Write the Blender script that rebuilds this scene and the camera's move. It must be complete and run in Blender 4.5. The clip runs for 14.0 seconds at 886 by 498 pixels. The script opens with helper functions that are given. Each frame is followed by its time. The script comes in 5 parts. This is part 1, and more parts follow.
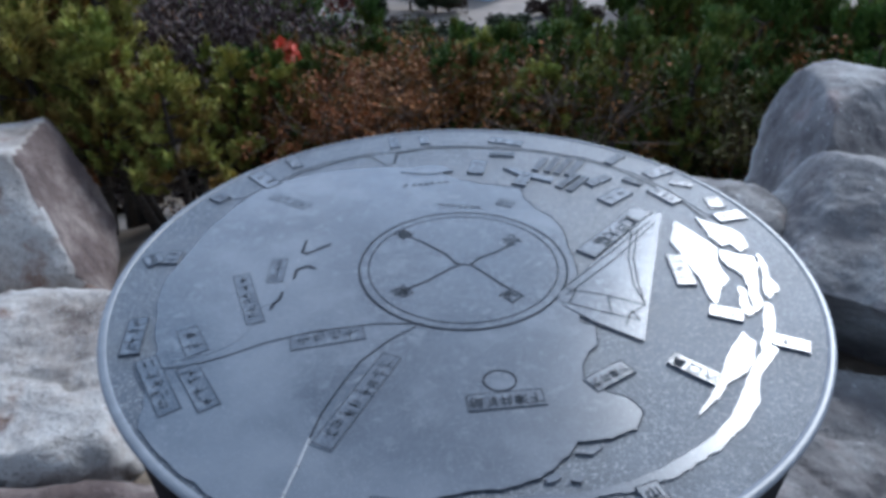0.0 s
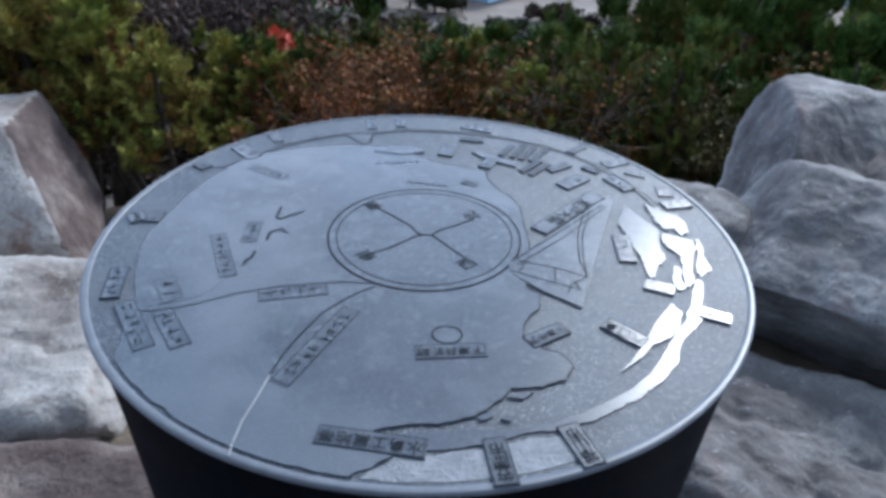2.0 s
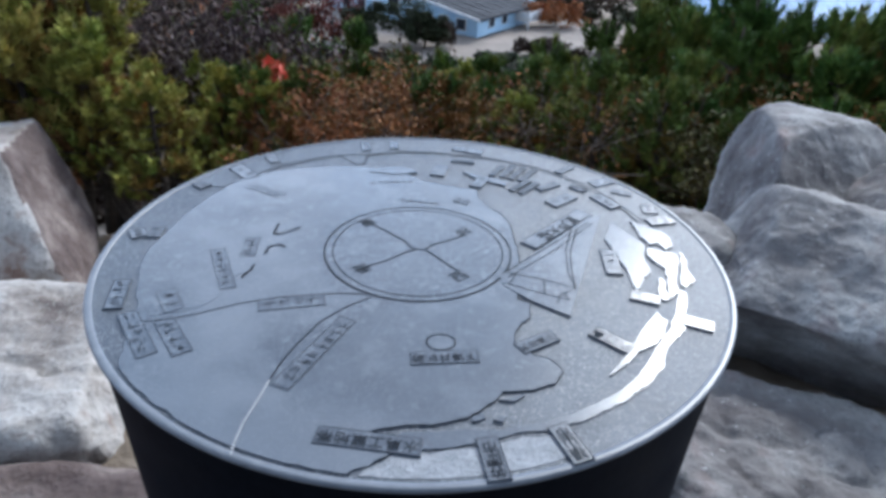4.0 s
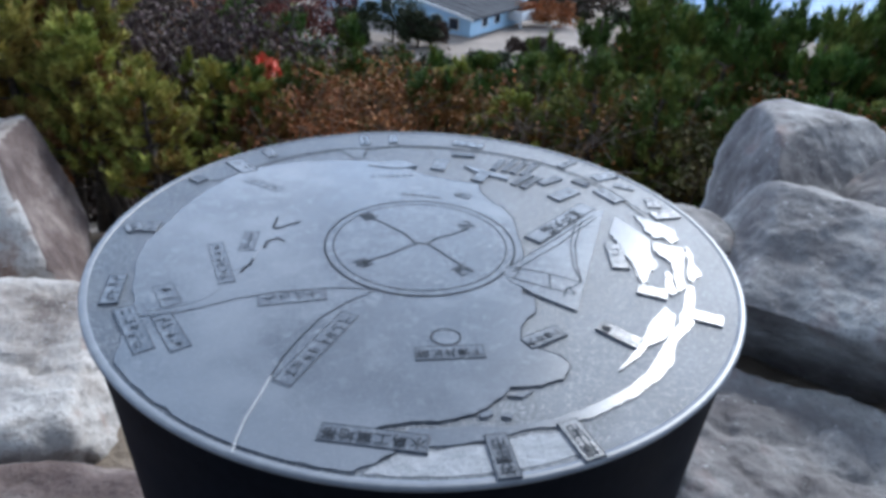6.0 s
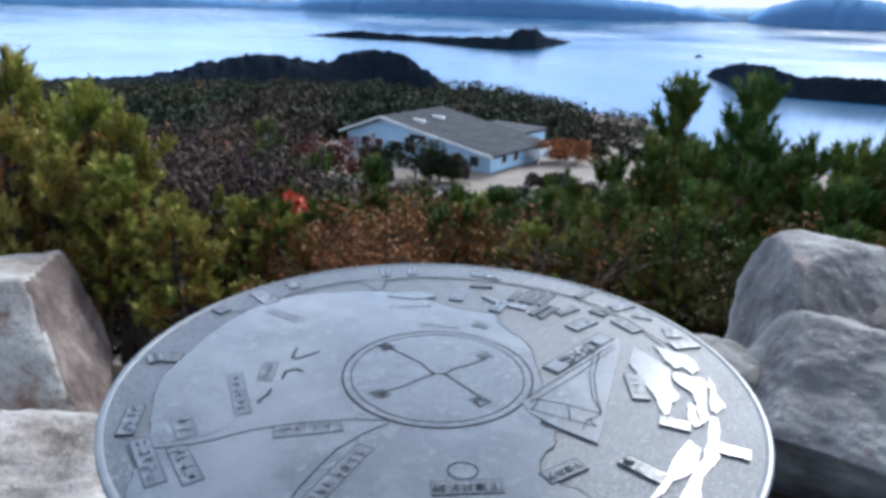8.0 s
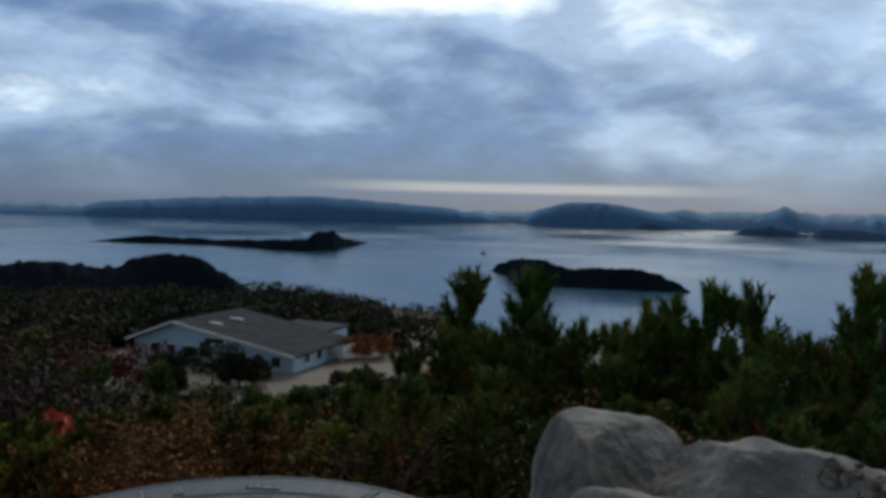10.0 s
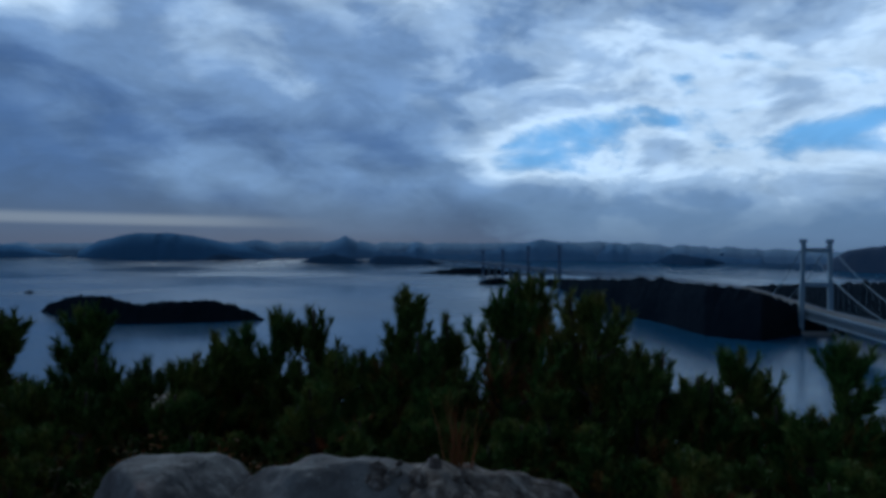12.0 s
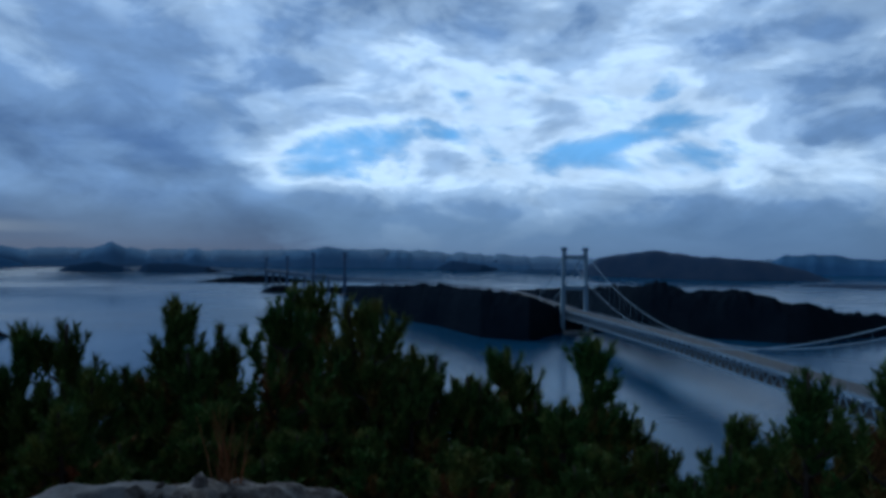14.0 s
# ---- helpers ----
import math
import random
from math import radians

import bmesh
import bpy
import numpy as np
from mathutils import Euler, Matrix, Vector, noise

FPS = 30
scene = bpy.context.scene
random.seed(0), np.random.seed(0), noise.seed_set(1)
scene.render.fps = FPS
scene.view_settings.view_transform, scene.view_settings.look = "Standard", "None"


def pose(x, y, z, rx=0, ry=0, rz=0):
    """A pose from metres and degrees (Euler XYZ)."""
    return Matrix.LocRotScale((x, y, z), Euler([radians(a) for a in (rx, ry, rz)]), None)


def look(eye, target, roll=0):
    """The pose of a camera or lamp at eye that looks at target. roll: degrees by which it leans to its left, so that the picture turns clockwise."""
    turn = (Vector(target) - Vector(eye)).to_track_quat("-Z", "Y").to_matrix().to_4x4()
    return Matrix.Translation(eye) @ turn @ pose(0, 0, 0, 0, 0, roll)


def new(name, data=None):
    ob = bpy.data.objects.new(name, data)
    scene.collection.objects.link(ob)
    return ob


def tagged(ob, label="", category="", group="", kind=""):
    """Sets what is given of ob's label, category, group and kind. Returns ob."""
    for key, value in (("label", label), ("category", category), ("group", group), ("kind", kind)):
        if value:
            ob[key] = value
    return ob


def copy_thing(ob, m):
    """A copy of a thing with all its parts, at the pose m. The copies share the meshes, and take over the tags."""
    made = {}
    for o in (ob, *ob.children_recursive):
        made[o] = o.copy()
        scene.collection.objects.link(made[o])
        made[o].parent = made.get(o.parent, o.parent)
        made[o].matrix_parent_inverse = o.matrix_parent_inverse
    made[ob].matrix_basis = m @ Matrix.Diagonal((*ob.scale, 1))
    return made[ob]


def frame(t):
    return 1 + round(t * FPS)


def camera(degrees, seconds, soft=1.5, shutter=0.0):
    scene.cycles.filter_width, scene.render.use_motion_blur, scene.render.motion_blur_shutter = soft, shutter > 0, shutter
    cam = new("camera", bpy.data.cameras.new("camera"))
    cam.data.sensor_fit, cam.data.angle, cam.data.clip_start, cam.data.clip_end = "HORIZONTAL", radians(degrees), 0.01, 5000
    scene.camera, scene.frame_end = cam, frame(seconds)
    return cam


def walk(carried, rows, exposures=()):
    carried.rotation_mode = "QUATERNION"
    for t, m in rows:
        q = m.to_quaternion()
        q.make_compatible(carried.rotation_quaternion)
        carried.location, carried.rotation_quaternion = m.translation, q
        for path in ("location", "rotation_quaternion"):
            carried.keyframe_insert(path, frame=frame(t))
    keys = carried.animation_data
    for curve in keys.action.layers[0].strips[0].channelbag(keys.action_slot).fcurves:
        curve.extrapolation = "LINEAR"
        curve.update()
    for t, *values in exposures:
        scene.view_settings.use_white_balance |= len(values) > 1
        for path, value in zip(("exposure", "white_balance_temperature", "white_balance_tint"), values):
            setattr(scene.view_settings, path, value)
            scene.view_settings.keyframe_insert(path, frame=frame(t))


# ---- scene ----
# ---- camera ----
cam = camera(64.54, 14.0, soft=3.7)
# seconds, place, then yaw (to the left), pitch (up) and roll in degrees
PATH = [
    (0.0, -0.047, -1.029, 1.496, -0.95, -32.67, -0.87),
    (0.5, -0.028, -1.084, 1.496, -1.22, -33.42, 1.63),
    (1.0, -0.007, -1.145, 1.506, -1.25, -32.56, 2.18),
    (1.5, -0.000, -1.151, 1.503, -1.89, -33.11, 2.68),
    (2.0, -0.000, -1.144, 1.504, -2.08, -32.63, 2.45),
    (2.5, -0.002, -1.147, 1.504, -2.59, -32.27, 2.43),
    (3.0, -0.003, -1.169, 1.503, -2.39, -31.83, 2.72),
    (3.5, -0.006, -1.185, 1.499, -1.90, -31.59, 2.62),
    (4.0, -0.006, -1.199, 1.499, -2.87, -30.06, 2.69),
    (4.2, -0.015, -1.202, 1.497, -3.52, -29.68, 2.90),
    (6.5, -0.024, -1.179, 1.475, -3.53, -30.12, 3.02),
    (7.0, -0.020, -1.186, 1.476, -3.12, -29.25, 2.87),
    (7.5, -0.026, -1.191, 1.479, -1.78, -25.06, 2.28),
    (7.7, -0.022, -1.199, 1.483, -1.15, -22.89, 1.82),
    (9.8, 0.039, -1.192, 1.473, -11.84, -3.55, 2.45),
    (10.0, 0.055, -1.187, 1.476, -16.73, -3.07, 1.45),
    (10.5, 0.064, -1.173, 1.493, -27.46, -2.81, 1.52),
    (11.0, 0.087, -1.182, 1.490, -34.44, -1.18, 1.41),
    (11.5, 0.107, -1.197, 1.490, -42.29, -0.86, 1.27),
    (12.0, 0.113, -1.219, 1.487, -50.52, 0.01, 0.61),
    (12.5, 0.115, -1.235, 1.492, -55.08, 0.24, 0.73),
    (13.0, 0.122, -1.260, 1.492, -60.65, 0.23, 0.25),
    (13.5, 0.122, -1.282, 1.495, -64.77, 0.19, 0.24),
    (14.0, 0.112, -1.295, 1.496, -67.90, 0.77, 0.62),
]
EXPOSURES = [(0.0, 0.24, 5450, 8), (2.0, 0.28, 5500, 8), (3.2, 0.32, 5550, 8), (4.0, 0.52, 5700, 8), (7.0, 0.58, 5700, 8), (7.7, 0.70, 5750, 8), (9.8, -1.35, 6600, 2), (11.0, -1.6, 5850, 1), (12.0, -2.5, 4950, 0), (12.8, -2.76, 4700, 0), (14.0, -2.42, 4800, 0)]
walk(cam, [(t, pose(x, y, z, 0, 0, yaw) @ pose(0, 0, 0, 90 + pitch) @ pose(0, 0, 0, 0, 0, roll))
           for t, x, y, z, yaw, pitch, roll in PATH], EXPOSURES)
EYE = Vector((0.0, -1.2, 1.49))
SEA = -126.0


def polar(az, r, z=0.0):
    """A place r metres from the viewpoint, az degrees to the left of straight ahead."""
    return Vector((EYE.x - math.sin(radians(az)) * r, EYE.y + math.cos(radians(az)) * r, z))


def sea_el(r):
    """How many degrees the sea lies under the eye's level at a distance; far off it closes up towards the horizon."""
    if r <= 3600:
        return -math.degrees(math.atan((EYE.z - SEA) / max(r, 1)))
    s = r - 3600
    return -2.03 + 0.00056 * s + 4.2e-7 * s * s


def sea_r(el):
    lo, hi = 50.0, 4920.0
    for _ in range(40):
        mid = (lo + hi) / 2
        lo, hi = (mid, hi) if sea_el(mid) < el else (lo, mid)
    return lo


def sea_z(r):
    return EYE.z + r * math.tan(radians(sea_el(r)))


# ---- light ----
SUN_AZ, SUN_EL = -34.0, 34.0
world = bpy.data.worlds.new("world")
scene.world = world
world.use_nodes = True


def sky_nodes():
    nt = world.node_tree
    nt.nodes.clear()
    N, L = nt.nodes.new, nt.links.new

    def op(kind, a, b=None, c=None):
        n = N("ShaderNodeMath")
        n.operation = kind
        for i, v in enumerate((a, b, c)):
            if v is None:
                continue
            if isinstance(v, (int, float)):
                n.inputs[i].default_value = v
            else:
                L(v, n.inputs[i])
        return n.outputs[0]

    def ramp(fac, *stops):
        n = N("ShaderNodeValToRGB")
        n.color_ramp.interpolation = "EASE"
        els = n.color_ramp.elements
        while len(els) < len(stops):
            els.new(0.5)
        for e, (p, c) in zip(els, stops):
            e.position, e.color = p, (*c, 1)
        L(fac, n.inputs[0])
        return n.outputs[0]

    def mix(fac, a, b):
        n = N("ShaderNodeMix")
        n.data_type = "RGBA"
        for i, v in ((0, fac), (6, a), (7, b)):
            if isinstance(v, tuple):
                n.inputs[i].default_value = (*v, 1)
            elif isinstance(v, (int, float)):
                n.inputs[i].default_value = v
            else:
                L(v, n.inputs[i])
        return n.outputs[2]

    def fbm(vec, scale, detail, rough=0.55, distort=0.0):
        n = N("ShaderNodeTexNoise")
        n.inputs["Scale"].default_value, n.inputs["Detail"].default_value = scale, detail
        n.inputs["Roughness"].default_value, n.inputs["Distortion"].default_value = rough, distort
        L(vec, n.inputs["Vector"])
        return n.outputs["Fac"]

    sky = N("ShaderNodeTexSky")
    sky.sky_type, sky.sun_disc = "NISHITA", False
    sky.sun_elevation, sky.sun_rotation = radians(SUN_EL), radians(-SUN_AZ)
    sky.dust_density, sky.ozone_density = 0.6, 2.0
    way = N("ShaderNodeTexCoord").outputs["Generated"]
    sep = N("ShaderNodeSeparateXYZ")
    L(way, sep.inputs[0])
    x, y, z = sep.outputs
    up = op("MAXIMUM", z, 0.0)
    def step(v, lo, hi, a, b):
        n = N("ShaderNodeMapRange")
        n.interpolation_type = "SMOOTHSTEP"
        L(v, n.inputs[0])
        for i, q in ((1, lo), (2, hi), (3, a), (4, b)):
            n.inputs[i].default_value = q
        return n.outputs[0]

    # banks of cloud, wider than they are high
    com = N("ShaderNodeCombineXYZ")
    L(x, com.inputs[0])
    L(y, com.inputs[1])
    L(op("ADD", op("MULTIPLY", z, 2.3), CLOUD_SEED), com.inputs[2])
    big = fbm(com.outputs[0], 2.4, 3.0, 0.5, 0.3)
    fine = fbm(com.outputs[0], 6.5, 9.0, 0.58, 0.35)
    east = op("ARCTAN2", x, y)
    lean = op("ADD", op("ADD", east, op("MULTIPLY", up, 1.2)), op("MULTIPLY", op("SUBTRACT", fine, 0.5), 0.35))
    # a bank of thick cloud lies ahead; to its right the cloud is thin, with a bright edge and gaps of blue
    bank = op("MULTIPLY", step(lean, 0.97, 1.10, 1.0, 0.0), step(east, -2.4, -1.4, 0.0, 1.0))
    lifted = op("MULTIPLY", step(up, 0.235, 0.30, 0.0, 1.0), step(east, 0.32, 0.48, 1.0, 0.0))
    bias = op("MULTIPLY", bank, op("SUBTRACT", step(up, 0.02, 0.26, 0.21, 0.15), op("MULTIPLY", lifted, 0.22)))
    bias = op("ADD", bias, op("MULTIPLY", op("SUBTRACT", 1.0, bank), step(up, 0.06, 0.115, 0.10, -0.02)))
    bright = op("MULTIPLY", op("MULTIPLY", step(lean, 1.00, 1.10, 0.0, 1.0), step(lean, 1.20, 1.40, 1.0, 0.0)), op("MULTIPLY", step(up, 0.085, 0.12, 0.0, 1.0), step(up, 0.21, 0.29, 1.0, 0.0)))

    def patch(e0, e1, u0, u1):
        """A soft-edged window of the sky between two bearings and two heights."""
        ragged = op("MULTIPLY", op("SUBTRACT", fine, 0.5), 0.10)
        ee, uu = op("ADD", east, ragged), op("ADD", up, op("MULTIPLY", ragged, 0.5))
        return op("MULTIPLY", op("MULTIPLY", step(ee, e0 - 0.05, e0 + 0.05, 0.0, 1.0), step(ee, e1 - 0.05, e1 + 0.05, 1.0, 0.0)), op("MULTIPLY", step(uu, u0 - 0.015, u0 + 0.015, 0.0, 1.0), step(uu, u1 - 0.015, u1 + 0.015, 1.0, 0.0)))

    gaps = op("ADD", patch(1.04, 1.17, 0.155, 0.198), op("MULTIPLY", patch(1.32, 1.75, 0.125, 0.150), 0.8))
    bias = op("SUBTRACT", bias, op("ADD", op("MULTIPLY", bright, 0.055), op("MULTIPLY", gaps, 0.05)))
    dens = op("ADD", op("ADD", op("MULTIPLY", big, 0.70), op("MULTIPLY", fine, op("SUBTRACT", 0.52, op("MULTIPLY", bank, 0.16)))), op("ADD", op("SUBTRACT", bias, 0.105), op("MULTIPLY", bank, 0.08)))
    lit = ramp(dens, (0.36, (1.5, 1.75, 2.1)), (0.43, (2.35, 2.42, 2.55)), (0.51, (1.35, 1.52, 1.82)), (0.60, (0.66, 0.86, 1.26)), (0.78, (0.19, 0.32, 0.66)))
    cover = ramp(dens, (0.32, (0.08,) * 3), (0.42, (1.0,) * 3))
    clouds = mix(cover, (0.62, 1.22, 1.95), lit)
    # billows inside the cloud
    puff = step(fbm(com.outputs[0], 11.0, 7.0, 0.6, 0.3), 0.30, 0.70, 0.84, 1.16)
    pv = N("ShaderNodeVectorMath")
    pv.operation = "SCALE"
    L(clouds, pv.inputs[0])
    L(puff, pv.inputs["Scale"])
    clouds = pv.outputs[0]
    # haze low over the sea, darker under the bank, with a paler streak
    low = ramp(up, (0.0, (1,) * 3), (0.03, (0.8,) * 3), (0.10, (0,) * 3))
    clouds = mix(low, clouds, mix(bank, (0.38, 0.54, 0.82), (0.125, 0.205, 0.41)))
    streak = op("MULTIPLY", op("MULTIPLY", step(up, 0.024, 0.032, 0.0, 1.0), step(up, 0.036, 0.046, 1.0, 0.0)), op("MULTIPLY", step(east, 0.05, 0.3, 0.0, 1.0), step(east, 0.5, 0.75, 1.0, 0.0)))
    clouds = mix(op("MULTIPLY", streak, 0.45), clouds, (1.2, 1.12, 1.1))
    # unseen sky overhead and behind is dimmed to shape the light; low sky brightened
    dim = op("MULTIPLY", op("MULTIPLY", step(up, 0.42, 0.74, 1.0, 0.42), step(up, 0.29, 0.44, 1.9, 1.0)), step(y, -0.70, -0.02, 0.16, 1.0))
    vm = N("ShaderNodeVectorMath")
    vm.operation = "SCALE"
    L(clouds, vm.inputs[0])
    L(dim, vm.inputs["Scale"])
    clouds = vm.outputs[0]
    bg1, bg2, add = N("ShaderNodeBackground"), N("ShaderNodeBackground"), N("ShaderNodeAddShader")
    L(sky.outputs[0], bg1.inputs[0])
    bg1.inputs[1].default_value = 0.03
    L(clouds, bg2.inputs[0])
    bg2.inputs[1].default_value = CLOUD_LIGHT
    L(bg1.outputs[0], add.inputs[0])
    L(bg2.outputs[0], add.inputs[1])
    L(add.outputs[0], N("ShaderNodeOutputWorld").inputs[0])


CLOUD_SEED, CLOUD_LIGHT = 3.7, 0.8
sky_nodes()
sun_data = bpy.data.lights.new("sun", "SUN")
sun_data.energy, sun_data.angle, sun_data.color = 3.8, radians(19), (1.0, 0.95, 0.88)
sun = new("sun", sun_data)
sun.matrix_world = look(Vector((0, 0, 0)), Vector((math.sin(radians(SUN_AZ)) * math.cos(radians(SUN_EL)),
                        -math.cos(radians(SUN_AZ)) * math.cos(radians(SUN_EL)), -math.sin(radians(SUN_EL)))))

# ---- materials ----
def material(name, stops, scale=6.0, rough=0.7, bump=0.0, bump_scale=40.0, detail=6.0, metal=0.0, coords="Object",
             fine=None, vary=0.0, spec=0.5, bump_dist=0.01, stretch=None, veins=None):
    """Noise-coloured principled material: stops are (position, colour) along a noise; fine adds (scale, amount, colour) specks."""
    m = bpy.data.materials.new(name)
    m.use_nodes = True
    nt = m.node_tree
    N, L = nt.nodes.new, nt.links.new
    b = nt.nodes["Principled BSDF"]
    vec = N("ShaderNodeTexCoord").outputs[coords]
    if stretch:
        mp = N("ShaderNodeMapping")
        mp.inputs["Scale"].default_value = stretch
        L(vec, mp.inputs[0])
        vec = mp.outputs[0]

    def noise_at(s, d=detail):
        n = N("ShaderNodeTexNoise")
        n.inputs["Scale"].default_value, n.inputs["Detail"].default_value, n.inputs["Roughness"].default_value = s, d, 0.6
        L(vec, n.inputs["Vector"])
        return n.outputs["Fac"]

    r = N("ShaderNodeValToRGB")
    els = r.color_ramp.elements
    while len(els) < len(stops):
        els.new(0.5)
    for e, (p, c) in zip(els, stops):
        e.position, e.color = p, (*c, 1)
    L(noise_at(scale), r.inputs[0])
    col = r.outputs[0]
    for s, lo, hi, c in fine or ():
        q = N("ShaderNodeMapRange")
        q.inputs[1].default_value, q.inputs[2].default_value = lo, hi
        L(noise_at(s, 3.0), q.inputs[0])
        mx = N("ShaderNodeMix")
        mx.data_type = "RGBA"
        L(q.outputs[0], mx.inputs[0])
        L(col, mx.inputs[6])
        mx.inputs[7].default_value = (*c, 1)
        col = mx.outputs[2]
    relief = noise_at(bump_scale) if bump else None
    if veins:
        # thin dark joints that wander through the stone
        s, width, c = veins
        away = N("ShaderNodeMath")
        away.operation = "SUBTRACT"
        L(noise_at(s, 4.0), away.inputs[0])
        away.inputs[1].default_value = 0.5
        ab = N("ShaderNodeMath")
        ab.operation = "ABSOLUTE"
        L(away.outputs[0], ab.inputs[0])
        q = N("ShaderNodeMapRange")
        q.inputs[1].default_value, q.inputs[2].default_value, q.inputs[3].default_value, q.inputs[4].default_value = 0, width, 1, 0
        L(ab.outputs[0], q.inputs[0])
        mx = N("ShaderNodeMix")
        mx.data_type = "RGBA"
        L(q.outputs[0], mx.inputs[0])
        L(col, mx.inputs[6])
        mx.inputs[7].default_value = (*c, 1)
        col = mx.outputs[2]
        dn = N("ShaderNodeMath")
        dn.operation = "SUBTRACT"
        L(relief, dn.inputs[0])
        L(q.outputs[0], dn.inputs[1])
        relief = dn.outputs[0]
    if vary:
        hs, g, o = N("ShaderNodeHueSaturation"), N("ShaderNodeNewGeometry"), N("ShaderNodeObjectInfo")
        for out, slot, lo, hi in ((g.outputs["Random Per Island"], "Value", 1 - vary, 1 + vary),
                                  (o.outputs["Random"], "Hue", 0.5 - 0.06 * vary, 0.5 + 0.06 * vary)):
            q = N("ShaderNodeMapRange")
            q.inputs[3].default_value, q.inputs[4].default_value = lo, hi
            L(out, q.inputs[0])
            L(q.outputs[0], hs.inputs[slot])
        L(col, hs.inputs["Color"])
        col = hs.outputs[0]
    L(col, b.inputs["Base Color"])
    b.inputs["Roughness"].default_value, b.inputs["Metallic"].default_value = rough, metal
    b.inputs["Specular IOR Level"].default_value = spec
    if bump:
        bp = N("ShaderNodeBump")
        bp.inputs["Strength"].default_value, bp.inputs["Distance"].default_value = bump, bump_dist
        L(relief, bp.inputs["Height"])
        L(bp.outputs[0], b.inputs["Normal"])
    return m


POLISHED = material("polished_granite", [(0.35, (0.036, 0.043, 0.056)), (0.65, (0.066, 0.075, 0.092))], 5, 0.27, 0.05, 300, spec=0.6, bump_dist=0.001,
                    fine=[(9, 0.52, 0.75, (0.085, 0.094, 0.11)), (2.2, 0.5, 0.72, (0.108, 0.116, 0.132)), (38, 0.56, 0.74, (0.09, 0.098, 0.112)), (420, 0.55, 0.75, (0.15, 0.16, 0.175))])
HONED = material("honed_granite", [(0.35, (0.030, 0.037, 0.049)), (0.65, (0.052, 0.061, 0.076))], 9, 0.5, 0.7, 280, spec=0.42, bump_dist=0.002,
                 fine=[(260, 0.52, 0.70, (0.18, 0.19, 0.205)), (3.0, 0.55, 0.75, (0.07, 0.075, 0.082))])
RIM = material("satin_granite_edge", [(0.35, (0.065, 0.072, 0.085)), (0.65, (0.10, 0.108, 0.122))], 30, 0.42, 0.1, 330, bump_dist=0.001, spec=0.6)
ROUGH = material("bush_hammered_granite", [(0.35, (0.12, 0.128, 0.14)), (0.65, (0.20, 0.207, 0.22))], 30, 0.55, 0.8, 170, bump_dist=0.004)
BLACK = material("black_granite", [(0.3, (0.004, 0.0047, 0.007)), (0.7, (0.008, 0.009, 0.0125))], 60, 0.5, 0.03, 200, bump_dist=0.001, spec=0.008)
INK = material("engraved_line", [(0.3, (0.010, 0.012, 0.016)), (0.7, (0.02, 0.023, 0.028))], 80, 0.85, spec=0.1)
PALE_LINE = material("pale_scratched_line", [(0.3, (0.20, 0.205, 0.21)), (0.7, (0.28, 0.28, 0.285))], 80, 0.7)
ROCK = material("pale_granite_boulder", [(0.34, (0.10, 0.078, 0.068)), (0.43, (0.23, 0.20, 0.178)), (0.60, (0.36, 0.34, 0.32))], 2.6, 0.9, 0.7, 24, detail=9.0,
                fine=[(60, 0.54, 0.72, (0.17, 0.155, 0.145)), (5.2, 0.56, 0.68, (0.17, 0.115, 0.092)), (140, 0.58, 0.7, (0.44, 0.43, 0.41))], bump_dist=0.03)
ROCK_GREY = material("weathered_grey_boulder", [(0.34, (0.055, 0.046, 0.047)), (0.47, (0.125, 0.115, 0.113)), (0.64, (0.30, 0.295, 0.285))], 1.9, 0.9, 0.6, 30, detail=9.0,
                     fine=[(90, 0.54, 0.72, (0.09, 0.086, 0.087)), (3.6, 0.56, 0.7, (0.13, 0.093, 0.088)), (34, 0.64, 0.74, (0.30, 0.295, 0.29))], bump_dist=0.02)
ROCK_STAIN = material("iron_stained_break", [(0.34, (0.045, 0.028, 0.025)), (0.48, (0.085, 0.06, 0.053)), (0.64, (0.18, 0.145, 0.13))], 5.0, 0.92, 0.8, 26, detail=9.0, bump_dist=0.03,
                      fine=[(70, 0.54, 0.72, (0.08, 0.06, 0.055))])
GRAVEL = material("crumbled_granite", [(0.34, (0.075, 0.055, 0.048)), (0.5, (0.18, 0.15, 0.13)), (0.68, (0.40, 0.36, 0.325))], 14, 0.92, 1.0, 45, bump_dist=0.03)
SOIL = material("hillside_soil", [(0.3, (0.06, 0.045, 0.032)), (0.5, (0.13, 0.10, 0.072)), (0.7, (0.24, 0.19, 0.15))], 1.3, 0.95, 0.8, 9, coords="Object", bump_dist=0.05)
BARK = material("pine_bark", [(0.3, (0.03, 0.022, 0.017)), (0.7, (0.10, 0.075, 0.055))], 14, 0.95, 1.0, 40, bump_dist=0.02)
TWIG = material("grey_brown_twig", [(0.3, (0.09, 0.065, 0.05)), (0.7, (0.21, 0.16, 0.12))], 20, 0.9)
NEEDLE = material("pine_needles", [(0.3, (0.035, 0.078, 0.018)), (0.5, (0.085, 0.135, 0.030)), (0.68, (0.21, 0.21, 0.050))], 2.6, 0.6, vary=0.45, spec=0.12)
NEEDLE_YOUNG = material("yellow_green_needles", [(0.3, (0.135, 0.17, 0.032)), (0.5, (0.26, 0.25, 0.055)), (0.7, (0.36, 0.28, 0.07))], 2.6, 0.6, vary=0.4, spec=0.12)
